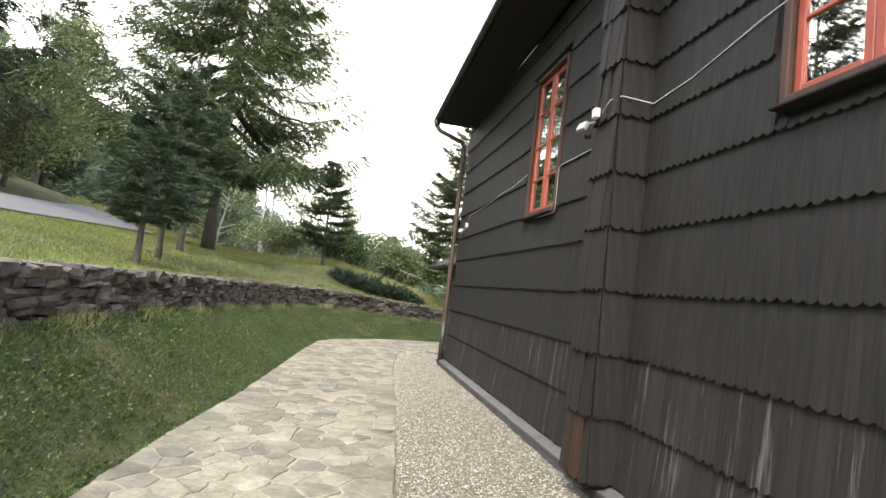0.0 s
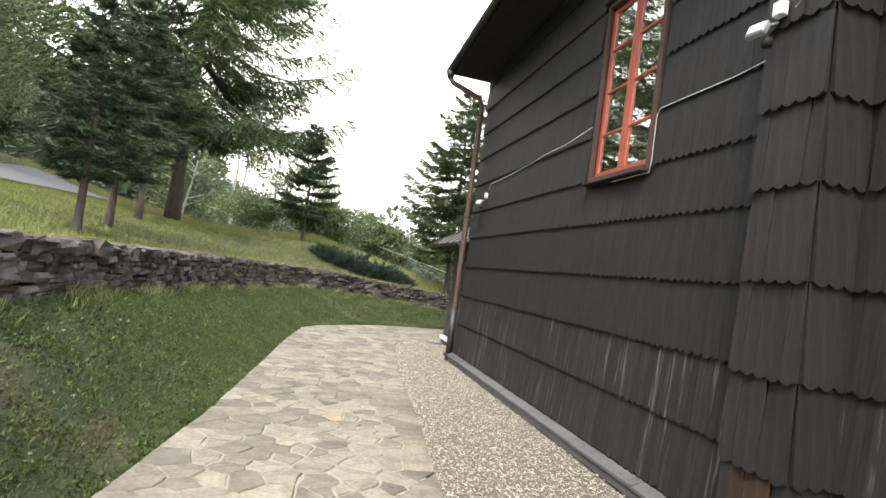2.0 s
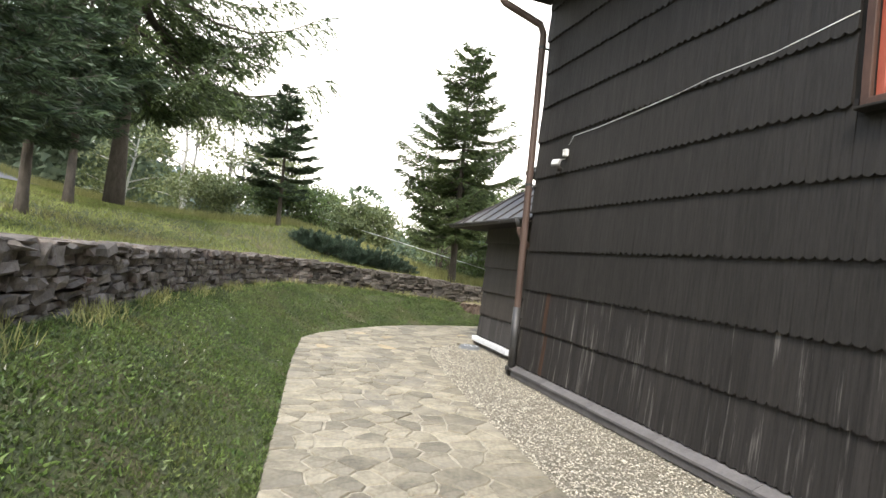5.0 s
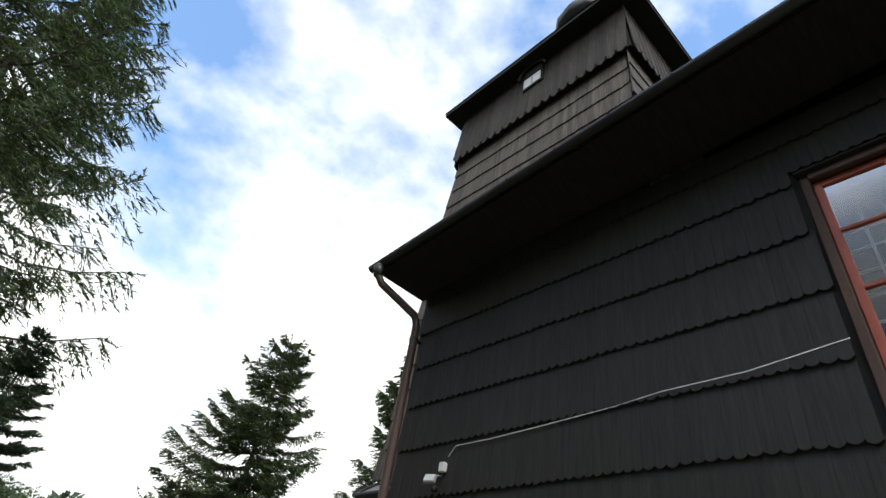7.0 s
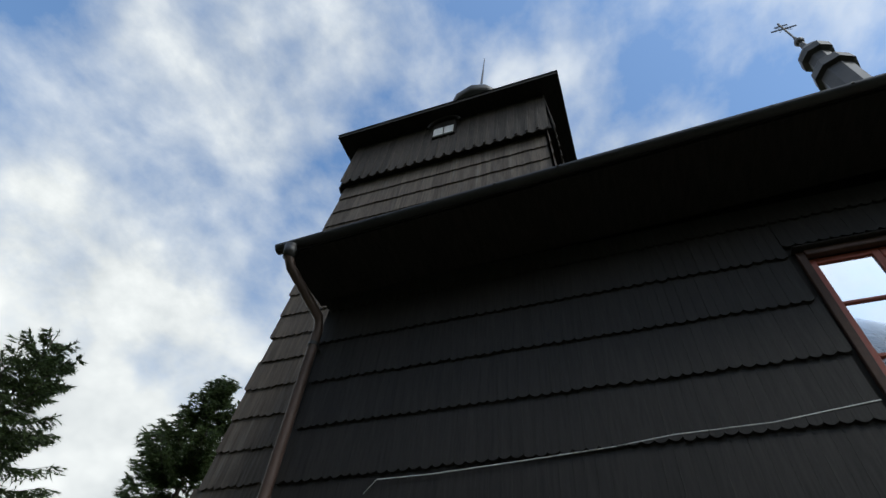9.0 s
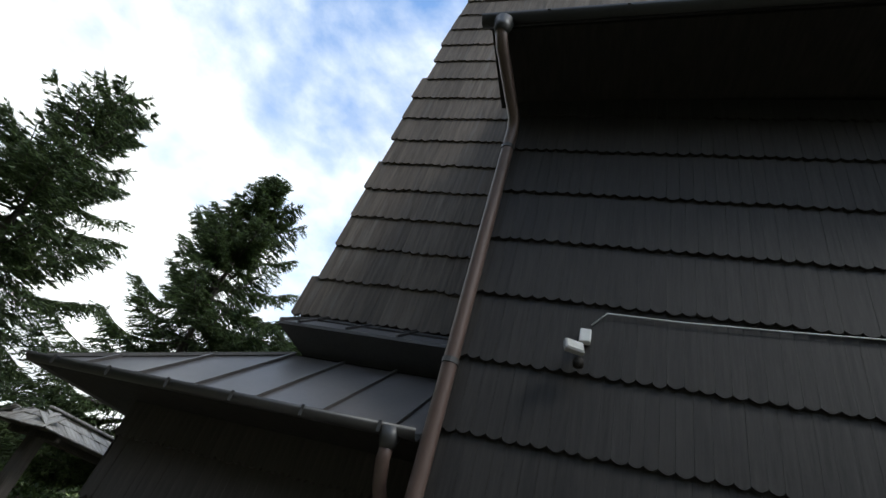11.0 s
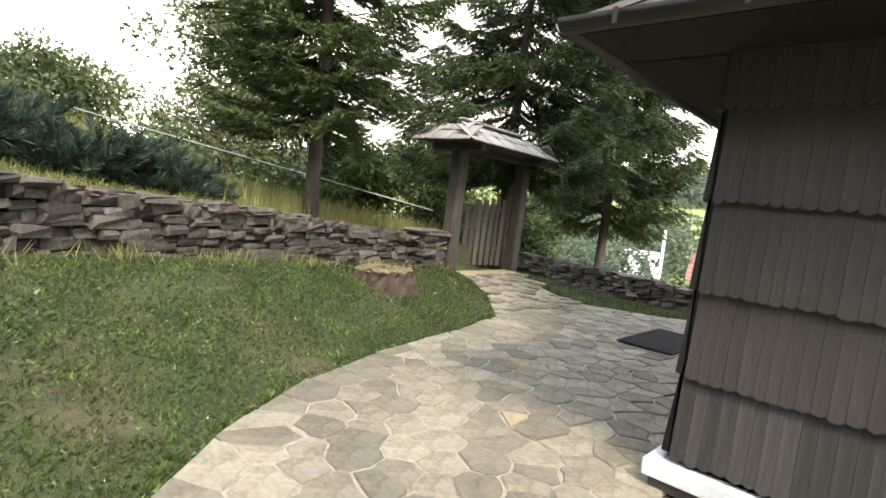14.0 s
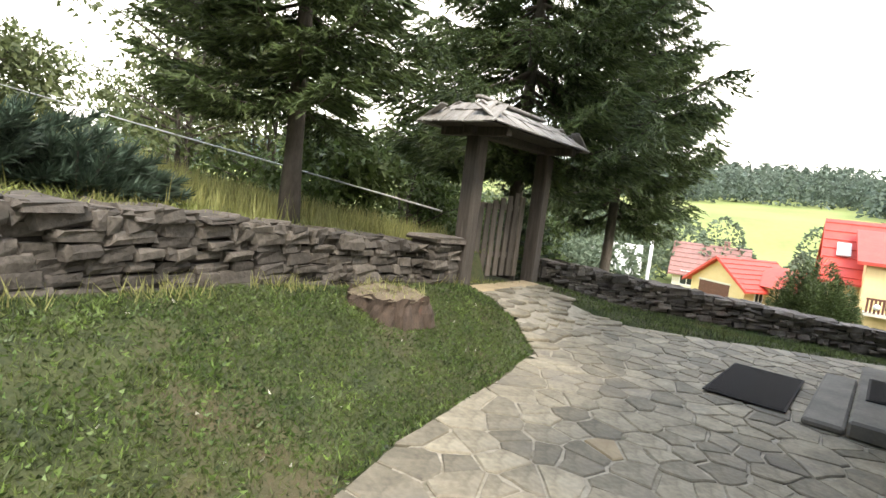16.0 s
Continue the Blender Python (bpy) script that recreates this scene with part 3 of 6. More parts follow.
soffit = Build().add([(OV, NAVE_BACK - 0.5, ez(NAVE_BACK)), (OV, 0.16, ez(0)), (0.05, 0.16, ez(0)), (0.05, NAVE_BACK - 0.5, ez(NAVE_BACK)),
                      (OV, NAVE_BACK - 0.5, ez(NAVE_BACK) + 0.04), (OV, 0.16, ez(0) + 0.04), (0.05, 0.16, ez(0) + 0.04), (0.05, NAVE_BACK - 0.5, ez(NAVE_BACK) + 0.04)],
                     [(3, 2, 1, 0), (4, 5, 6, 7), (0, 1, 5, 4), (1, 2, 6, 5), (2, 3, 7, 6), (3, 0, 4, 7)])
roof = thing("church_roof", "steep dark shingled nave roof with deep eaves", "roof", kind="structure")
soffit.part("soffit", DARK, roof, "black boarded soffit", m=CH)
up = Build()
RIDGE = 10.3
for xa, xb in ((OV - 0.04, 3.6), (7.95, 3.6)):
    v = []
    for y in (NAVE_BACK - 0.5, 0.2):
        z = ez(min(y, 0))
        v += [(xa, y, z + 0.05), (xb, y, RIDGE), (xb, y, RIDGE - 0.14), (xa, y, z + 0.0)]
    up.add(v, [(0, 1, 5, 4), (1, 2, 6, 5), (2, 3, 7, 6), (3, 0, 4, 7), (0, 3, 2, 1), (4, 5, 6, 7)])
up.add([(0, 0.1, EAVE), (7.2, 0.1, EAVE), (3.6, 0.1, RIDGE - 0.1), (0, 0.02, EAVE), (7.2, 0.02, EAVE), (3.6, 0.02, RIDGE - 0.1)], [(0, 1, 2), (5, 4, 3), (0, 3, 4, 1), (1, 4, 5, 2), (2, 5, 3, 0)])
up.part("roof_slope", TAR_J, roof, m=CH)

# gutter along the eave, with its brackets
gutter = thing("gutter", "dark half-round metal gutter along the nave eave", "gutter", at=CH @ Vector((OV, 0, EAVE)))
inv = Matrix.Translation(-(CH @ Vector((OV, 0, EAVE))))
g = Build()
prof = [(0.065 * math.cos(a), 0.065 * math.sin(a)) for a in np.linspace(math.pi, 2 * math.pi, 9)]
prof = prof + [(0.9 * x, 0.9 * z) for x, z in prof[::-1]]
n = len(prof)
g.add([(OV - 0.05 + x, y, ez(min(y, 0)) + 0.07 + z) for y in (NAVE_BACK - 0.5, 0.24) for x, z in prof],
      [(i, (i + 1) % n, n + (i + 1) % n, n + i) for i in range(n)] + [tuple(range(n - 1, -1, -1)), tuple(range(n, 2 * n))])
g.part("trough", TIN_DARK, gutter, m=inv @ CH, smooth=True)
for i in range(24):
    y = -0.3 - 0.6 * i
    Build().box((OV - 0.12, y - 0.012, ez(y) + 0.066), (OV + 0.03, y + 0.012, ez(y) + 0.074)).part("bracket", TIN_DARK, gutter, m=inv @ CH)


def pipe_thing(name, label, pts, r, clips, shoe=True, mt=PIPE):
    base = CH @ Vector(pts[-1])
    ob = thing(name, label, "downpipe", at=base)
    iv = Matrix.Translation(-base) @ CH
    Build().tube(pts, r, 14).part("pipe", mt, ob, smooth=True, m=iv)
    for x, y, z in clips:
        b = Build().tube([(x, y, z - 0.018), (x, y, z + 0.018)], r + 0.006, 14)
        b.box((x, y - 0.02, z - 0.008), (x + 0.12, y + 0.02, z + 0.008))
        b.part("clip", TIN_DARK, ob, smooth=False, m=iv)
    return ob, iv


PX, PY = -0.13, -0.05
dp, dpi = pipe_thing("downpipe", "brown metal downpipe at the nave corner", [(OV - 0.05, 0.06, EAVE + 0.02), (OV - 0.05, 0.06, EAVE - 0.1), (OV + 0.02, 0.04, EAVE - 0.2), (PX - 0.06, PY, 4.92), (PX, PY, 4.8), (PX, PY, 0.3), (PX - 0.0, PY, 0.02)], 0.05,
                     [(PX, PY, 0.8), (PX, PY, 2.66), (PX, PY, 4.6)])
Build().tube([(OV - 0.05, 0.06, EAVE + 0.03), (OV - 0.05, 0.06, EAVE - 0.12)], [0.085, 0.056], 14).part("hopper", TIN_DARK, dp, "dark outlet funnel", m=dpi, smooth=True)
Build().tube([(PX, PY, 0.0), (PX, PY, 0.95)], 0.058, 14).part("foot_pipe", TIN_DARK, dp, "dark cast foot of the pipe", m=dpi, smooth=True)
Build().tube([(PX - 0.02, PY, 0.1), (PX - 0.085, PY, 0.1)], 0.035, 10).part("clean_out", TIN_DARK, dp, m=dpi)


# windows
def window(name, a, b, c, d, label):
    ob = thing(name, label, "window", kind="structure", at=CH @ Vector((0.1, (a + b) / 2, c)))
    iv = Matrix.Translation(-(CH @ Vector((0.1, (a + b) / 2, c)))) @ CH
    lin = Build()
    for lo, hi in (((-0.035, a - 0.06, c - 0.06), (0.2, a, d + 0.06)), ((-0.035, b, c - 0.06), (0.2, b + 0.06, d + 0.06)), ((-0.05, a, d), (0.2, b, d + 0.06)), ((-0.06, a, c - 0.06), (0.2, b, c - 0.002))):
        lin.soft_box(lo, hi, 0.006)
    lin.part("lining", JAMB, ob, "brown weathered timber lining", m=iv)
    Build().soft_box((-0.09, a - 0.08, d + 0.062), (0.0, b + 0.08, d + 0.085), 0.006).part("drip_board", DARK, ob, m=iv)
    Build().soft_box((-0.11, a - 0.05, c - 0.085), (-0.0, b + 0.05, c - 0.062), 0.006).part("sill", DARK, ob, "black sill board", m=iv)
    mid = (a + b) / 2
    for s, (y0, y1) in enumerate(((a + 0.002, mid - 0.002), (mid + 0.002, b - 0.002))):
        fr = Build()
        t = 0.055
        z0, z1 = c + 0.002, d - 0.002
        fr.soft_box((0.01, y0, z0), (0.055, y0 + t, z1), 0.005).soft_box((0.01, y1 - t, z0), (0.055, y1, z1), 0.005)
        fr.soft_box((0.01, y0 + t, z0), (0.055, y1 - t, z0 + t + 0.01), 0.005).soft_box((0.01, y0 + t, z1 - t), (0.055, y1 - t, z1), 0.005)
        sash = fr.part("casement", REDP, ob, "red-painted wooden casement", m=iv)
        for k in range(1, 4):
            z = z0 + (z1 - z0) * k / 4
            bar = Build().soft_box((0.014, y0 + t, z - 0.014), (0.05, y1 - t, z + 0.014), 0.004).part("glazing_bar", REDP, sash, m=iv)
        for k in range(4):
            za, zb = z0 + (z1 - z0) * k / 4, z0 + (z1 - z0) * (k + 1) / 4
            skew = 0.0035 * random.uniform(-1, 1)
            p = Build().add([(0.03, y0 + t - 0.01, za + 0.005), (0.03 + skew, y1 - t + 0.01, za + 0.005), (0.03 + skew, y1 - t + 0.01, zb - 0.005), (0.03, y0 + t - 0.01, zb - 0.005)], [(0, 1, 2, 3)])
            q = p.part("pane", GLASS, sash, m=iv)
            q.visible_shadow = False
    # inner lattice of a second window behind the glass
    inner = Build()
    for k in range(1, 6):
        y = a + (b - a) * k / 6
        inner.box((0.17, y - 0.008, c), (0.185, y + 0.008, d))
    for k in range(1, 9):
        z = c + (d - c) * k / 9
        inner.box((0.171, a, z - 0.006), (0.184, b, z + 0.006))
    inner.part("inner_lattice", GREYP, ob, "pale grey inner lattice", m=iv)
    return ob


window("window_1", *WIN[0], "red-painted eight-pane casement window in the black wall")
window("window_2", *WIN[1], "red-painted eight-pane casement window beyond the pilaster")


# floodlights and their cables
def floodlight(x, y, z, turn):
    ob = thing("floodlight", "small grey floodlight with a white sensor box on the shingles", "floodlight", "floodlights on the church", at=CH @ Vector((x, y, z)))
    r = CH.to_3x3().to_4x4()
    Build().soft_box((-0.055, -0.035, -0.045), (0.0, 0.035, 0.045), 0.006).part("sensor_box", WHITE, ob, "white plastic junction box", m=r)
    k = r @ pose(-0.12, 0.055, -0.13, 0, 25, turn)
    head = Build().soft_box((-0.02, -0.06, -0.045), (0.02, 0.06, 0.045), 0.006).part("lamp_head", GREYP, ob, m=k)
    Build().soft_box((-0.025, -0.05, -0.035), (-0.019, 0.05, 0.035), 0.001).part("lens", LENS, head, "pale glass lens", m=k)
    Build().tube([(-0.01, 0.02, -0.07), (-0.1, 0.055, -0.1)], 0.008, 6).part("arm", GREYP, ob, m=r)
    Build().lathe([(0.0, -0.24), (0.028, -0.235), (0.034, -0.21), (0.028, -0.185), (0.0, -0.18)], (-0.08, 0.02, 0), 10).part("sensor_eye", DARK, ob, m=r, smooth=True)
    return ob


floodlight(-0.03, -0.83, 3.0, 25)
floodlight(-0.34, -7.1, 3.36, 10)


def cable(label, pts, r=0.0042):
    b0 = CH @ Vector(pts[0])
    ob = Build().tube(pts, r, 6).part("cable", WHITE, m=Matrix.Translation(-b0) @ CH, smooth=True)
    ob.location = b0
    return tagged(ob, label, "cable", "cables on the church wall")


W0 = WIN[0]
cable("thin white cable running along the shingles to a floodlight", [(-0.035, -0.86, 3.1), (-0.035, -0.95, 3.2), (-0.035, -1.4, 3.2), (-0.033, -2.0, 3.225), (-0.033, -2.7, 3.26), (-0.033, -3.1, 3.3), (-0.033, -3.7, 3.31), (-0.033, -4.32, 3.38)])
cable("thin white cable bent round the window corner", [(-0.033, W0[0] + 0.55, 2.69), (-0.036, W0[0] - 0.08, 2.69), (-0.036, W0[0] - 0.1, 2.8), (-0.036, W0[0] - 0.1, 3.2), (-0.036, W0[0] - 0.14, 3.26), (-0.034, -6.4, 3.26), (-0.034, -6.95, 3.3), (-0.32, -7.02, 3.32)])
cable("thin white cable sagging across the shingles from the pilaster", [(-0.345, -7.18, 3.34), (-0.345, -7.3, 3.42), (-0.3, -7.44, 3.42), (-0.04, -7.5, 3.38), (-0.034, -8.0, 3.42), (-0.034, -8.7, 3.55), (-0.034, -9.3, 3.62), (-0.034, -10.4, 3.62)])

# ---- the low annex round the tower foot ----
AX, AY, AZ = 0.46, 2.54, 2.24
AC = [0.17, 0.58, 1.01, 1.45, 1.89, 2.3]
wall_annex = tagged(Build().box((AX, 0.02, 0.1), (AX + 0.2, AY, AZ + 0.05)).box((AX + 0.2, AY - 0.2, 0.1), (6.76, AY, AZ + 0.05)).box((6.56, 0.02, 0.1), (6.76, AY - 0.2, AZ + 0.05)).part("wall_annex", DARK, m=CH), "low annex wall clad in scalloped black shingles, weathered at the foot", "wall", kind="structure")


def annex_face(z):
    return AX - 0.008 - 0.025 * math.exp(-z / 0.3)


shingle_rows(wall_annex, None, AC, 0.03, AY + 0.02, annex_face, pieces=True, weathered=1, jit=0.002, width=0.062)
front = CH @ Matrix.Translation((AX, AY, 0)) @ pose(0, 0, 0, 0, 0, -90)
shingle_rows(wall_annex, None, AC, 0.0, 2.3, lambda z: -0.008 - 0.025 * math.exp(-z / 0.3), weathered=1, m=front, jit=0.002, width=0.062)
shingle_rows(wall_annex, None, AC, 4.1, 6.3, lambda z: -0.008 - 0.025 * math.exp(-z / 0.3), weathered=1, m=front, jit=0.002, width=0.062)
foot = tagged(Build().box((AX - 0.07, 0.0, 0.0), (AX + 0.1, AY + 0.07, 0.06)).part("wall_annex_plinth", KERB, m=CH), "grey stone plinth under the annex wall", "plinth", kind="structure")
sill = Build()
ys = np.linspace(-0.02, AY + 0.09, 8)
for ya, yb in zip(ys, ys[1:]):
    w = random.uniform(-0.012, 0.012)
    sill.soft_box((AX - 0.115 + w, ya - 0.01, 0.062), (AX - 0.01, yb + 0.01, 0.148 + w * 0.4), 0.007)
sill.part("whitewashed_sill", LIME, foot, "rough whitewashed sill beam", m=CH)
Build().soft_box((AX - 0.1, AY + 0.01, 0.062), (AX + 2.3, AY + 0.11, 0.15), 0.02).part("whitewashed_sill", LIME, foot, "rough whitewashed sill beam", m=CH)
door = thing("door_1", "dark plank church door in the annex front", "door", kind="structure", at=CH @ Vector((3.6, AY, 0.2)))
iv = Matrix.Translation(-(CH @ Vector((3.6, AY, 0.2)))) @ CH
for i in range(8):
    Build().soft_box((2.84 + 0.19 * i, AY + 0.01, 0.2), (3.026 + 0.19 * i, AY + 0.05, 2.1), 0.006).part("plank", OLDWOOD, door, m=iv)
Build().tube([(3.5, AY + 0.09, 1.1), (3.5, AY + 0.09, 1.3)], 0.012, 8).part("door_handle", TIN_DARK, door, m=iv)

# annex roof: standing-seam sheet metal, hipped
LX, LY, LZ = 0.98, 1.72, 2.98
E0 = (AX - 0.5, AY + 0.55, AZ - 0.02)
aroof = thing("annex_roof", "grey standing-seam sheet metal roof of the annex", "roof", kind="structure")
q = Build()
T = 0.03
for dz in (0, -T):
    q.add([(E0[0], 0.02, E0[2] + dz), (E0[0], E0[1], E0[2] + dz), (LX, LY, LZ + dz), (LX, 0.02, LZ + dz), (7.2 - E0[0], E0[1], E0[2] + dz), (7.2 - LX, LY, LZ + dz), (7.2 - E0[0], 0.02, E0[2] + dz), (7.2 - LX, 0.02, LZ + dz)],
          [(0, 3, 2, 1), (1, 2, 5, 4), (4, 5, 7, 6)] if dz == 0 else [(1, 2, 3, 0), (4, 5, 2, 1), (6, 7, 5, 4)])
q.part("sheet", TIN, aroof, m=CH)
Build().box((AX - 0.5, 0.02, AZ - 0.075), (AX + 0.02, AY + 0.55, AZ - 0.055)).box((AX, AY - 0.02, AZ - 0.075), (6.9, AY + 0.55, AZ - 0.055)).part("soffit", DARK, aroof, m=CH)


def seam(p, q2, parent, mt=TIN, w=0.012, h=0.03):
    p, q2 = Vector(p), Vector(q2)
    d = (q2 - p).normalized()
    s = d.cross(Vector((0, 0, 1))).normalized() * w
    u = Vector((0, 0, h))
    Build().add([p - s, p + s, p + s + u, p - s + u, q2 - s, q2 + s, q2 + s + u, q2 - s + u], [(3, 2, 1, 0), (4, 5, 6, 7), (0, 1, 5, 4), (1, 2, 6, 5), (2, 3, 7, 6), (3, 0, 4, 7)]).part("seam", mt, parent, m=CH)


for k in range(6):
    y = 0.22 + 0.5 * k
    if y < LY:
        seam((E0[0], y, E0[2]), (LX, y, LZ), aroof)
    else:
        f = (y - LY) / (E0[1] - LY)
        seam((E0[0], y, E0[2]), (LX + (E0[0] - LX) * f, y, LZ + (E0[2] - LZ) * f), aroof)
seam(E0, (LX, LY, LZ), aroof, w=0.02)
for k in range(10):
    x = 0.5 + 0.62 * k
    if x > LX:
        seam((x, E0[1], E0[2]), (x, LY, LZ), aroof)
ag = thing("gutter", "dark half-round metal gutter on the annex eave", "gutter", at=CH @ Vector(E0))
iv = Matrix.Translation(-(CH @ Vector(E0))) @ CH
for pa, pb in (((E0[0] - 0.05, 0.04), (E0[0] - 0.05, E0[1] + 0.06)), ((E0[0] - 0.05, E0[1] + 0.05), (7.2 - E0[0], E0[1] + 0.05))):
    pr = [(0.06 * math.cos(t), 0.06 * math.sin(t)) for t in np.linspace(math.pi, 2 * math.pi, 9)]
    pr += [(0.88 * x, 0.88 * z) for x, z in pr[::-1]]
    along = pa[0] != pb[0]
    b = Build().add([((p[0], p[1] + x, E0[2] - 0.005 + z) if along else (p[0] + x, p[1], E0[2] - 0.005 + z)) for p in (pa, pb) for x, z in pr],
                    [(i, (i + 1) % n, n + (i + 1) % n, n + i) for i in range(n)] + [tuple(range(n - 1, -1, -1)), tuple(range(n, 2 * n))])
    b.part("trough", TIN_DARK, ag, smooth=True, m=iv)
for k in range(6):
    Build().box((E0[0] - 0.118, 0.25 + 0.52 * k, E0[2] - 0.07), (E0[0] - 0.11, 0.27 + 0.52 * k, E0[2] + 0.0)).part("bracket", TIN_DARK, ag, m=iv)
ap, api = pipe_thing("downpipe", "brown metal downpipe in the corner of annex and nave", [(E0[0] - 0.05, 0.2, 2.18), (E0[0] - 0.05, 0.2, 2.02), (E0[0] + 0.02, 0.2, 1.9), (AX - 0.12, 0.19, 1.62), (AX - 0.12, 0.19, 1.45), (AX - 0.13, 0.19, 0.05)], 0.042, [(AX - 0.12, 0.19, 1.25), (AX - 0.13, 0.19, 0.4)])
Build().tube([(E0[0] - 0.05, 0.2, 2.2), (E0[0] - 0.05, 0.2, 2.08)], [0.075, 0.046], 12).part("hopper", TIN_DARK, ap, smooth=True, m=api)
# the small upper eave between annex roof and tower
Build().box((LX + 0.02, 0.02, LZ - 0.3), (6.1, LY - 0.06, LZ + 0.4)).part("upper_wall", DARK, aroof, m=CH)
U0, U1, UZ = (LX - 0.22, LY + 0.16, 3.2), (1.24, LY - 0.08, 3.52), 3.2
q = Build()
q.add([(U0[0], 0.02, U0[2]), (U0[0], U0[1], U0[2]), (U1[0], U1[1], U1[2]), (U1[0], 0.02, U1[2]), (7.2 - U0[0], U0[1], U0[2]), (7.2 - U1[0], U1[1], U1[2]),
       (U0[0], 0.02, U0[2] - 0.03), (U0[0], U0[1], U0[2] - 0.03), (7.2 - U0[0], U0[1], U0[2] - 0.03)],
      [(0, 3, 2, 1), (1, 2, 5, 4), (0, 1, 7, 6), (1, 4, 8, 7)])
q.add([(U0[0], 0.02, U0[2] - 0.03), (U0[0], U0[1], U0[2] - 0.03), (LX + 0.02, LY - 0.06, LZ + 0.02), (LX + 0.02, 0.02, LZ + 0.02), (7.2 - U0[0], U0[1], U0[2] - 0.03), (6.1, LY - 0.06, LZ + 0.02)], [(0, 1, 2, 3), (1, 4, 5, 2)])
q.part("upper_sheet", TIN, aroof, m=CH)
for k in range(4):
    seam((U0[0], 0.25 + 0.48 * k, U0[2]), (U1[0], 0.25 + 0.48 * k, U1[2]), aroof, w=0.01, h=0.025)
seam(U0, U1, aroof, w=0.016)

# ---- the tower ----
TC = (3.6, -0.36)
tower = thing("church_tower", "tapering black shingled bell tower with boarded belfry and thin rod", "tower", at=CH @ Vector((TC[0], TC[1], 3.4)))
ti = Matrix.Translation(-(CH @ Vector((TC[0], TC[1], 3.4)))) @ CH
H0, H1, Z0, Z1 = 2.38, 2.1, 3.4, 10.5


def frustum(h0, z0, h1, z1):
    c = [(-1, -1), (1, -1), (1, 1), (-1, 1)]
    return Build().add([(TC[0] + x * h0, TC[1] + y * h0, z0) for x, y in c] + [(TC[0] + x * h1, TC[1] + y * h1, z1) for x, y in c],
                       [(3, 2, 1, 0), (4, 5, 6, 7), (0, 1, 5, 4), (1, 2, 6, 5), (2, 3, 7, 6), (3, 0, 4, 7)])


shaft = frustum(H0 - 0.03, Z0, H1 - 0.03, Z1).part("shaft", DARK, tower, m=ti)
levels = list(np.arange(Z0 + 0.1, Z1 + 0.3, 0.46))
for turn, mm in ((0, Matrix()), (1, pose(0, 0, 0, 0, 0, -90)), (2, pose(0, 0, 0, 0, 0, 90))):
    for z, top in zip(levels, levels[1:]):
        h = H0 + (H1 - H0) * (z - Z0) / (Z1 - Z0)
        h2 = H0 + (H1 - H0) * (top - Z0) / (Z1 - Z0)
        b = Build()
        y = -h + 0.05
        while y < h:
            w = random.uniform(0.085, 0.12)
            s = board(w, top - z, thick=0.03)
            k = y + w / 2
            b.add(s.v, s.f, Matrix(((1, 0, (h - h2) / (top - z), -h - 0.005), (0, 1, -k / h * (h - h2) / (top - z), k), (0, 0, 1, z + random.uniform(-0.01, 0.01)), (0, 0, 0, 1))))
            y += w
        ob = b.part("shingle_course", TAR_T, shaft, m=ti @ Matrix.Translation((TC[0], TC[1], 0)) @ mm)
        ob["kind"] = "stuff"
SK0, SK1 = 10.35, 12.05
frustum(H1 + 0.1, SK0 + 0.1, H1 - 0.02, SK1).part("belfry_core", DARK, tower, m=ti)
plank = Build()
bw = 0.205
plank.add([(-0.03, -bw / 2 + 0.004, 0.08), (-0.03, 0, 0), (-0.03, bw / 2 - 0.004, 0.08), (0.11, bw / 2 - 0.004, 1.7), (0.11, -bw / 2 + 0.004, 1.7), (-0.003, -bw / 2 + 0.004, 0.08), (-0.003, 0, 0), (-0.003, bw / 2 - 0.004, 0.08)],
          [(4, 3, 2, 1, 0), (0, 1, 6, 5), (1, 2, 7, 6), (2, 3, 7), (0, 5, 4)])
pm = plank.mesh("belfry_board", BELFRY)
cover_strip = Build().add([(-0.045, -0.025, 0.1), (-0.045, 0.025, 0.1), (0.1, 0.025, 1.7), (0.1, -0.025, 1.7), (-0.03, -0.03, 0.1), (-0.03, 0.03, 0.1), (0.11, 0.03, 1.7), (0.11, -0.03, 1.7)],
                          [(3, 2, 1, 0), (0, 1, 5, 4), (1, 2, 6, 5), (3, 0, 4, 7)]).mesh("cover_strip", BELFRY)
for turn in (0, -90, 90):
    for i in range(21):
        y = -2.1 + bw * (i + 0.0) + 0.05
        for nm, me, o in (("belfry_board", pm, 0), ("cover_strip", cover_strip, bw / 2)):
            ob = new(nm, me)
            ob.parent = tower
            ob.matrix_local = ti @ Matrix.Translation((TC[0], TC[1], SK0)) @ pose(0, 0, 0, 0, 0, turn) @ Matrix.Translation((-H1 - 0.13, y + o, random.uniform(-0.01, 0.01)))
tw = Build().soft_box((TC[0] - H1 - 0.12, TC[1] - 0.26, 11.3), (TC[0] - H1 + 0.1, TC[1] + 0.26, 11.95), 0.01).part("belfry_window", DARK, tower, "small belfry window under an arched hood", m=ti)
Build().box((TC[0] - H1 - 0.15, TC[1] - 0.22, 11.33), (TC[0] - H1 - 0.125, TC[1] - 0.015, 11.62)).box((TC[0] - H1 - 0.15, TC[1] + 0.015, 11.33), (TC[0] - H1 - 0.125, TC[1] + 0.22, 11.62)).part("white_board", WHITE, tw, "pale boarded pane", m=ti)
hood = [(TC[0] - H1 - 0.16, TC[1] + 0.36 * math.cos(t), 11.72 + 0.3 * math.sin(t)) for t in np.linspace(0, math.pi, 9)]
Build().tube(hood, 0.035, 8).part("hood", DARK, tw, m=ti)
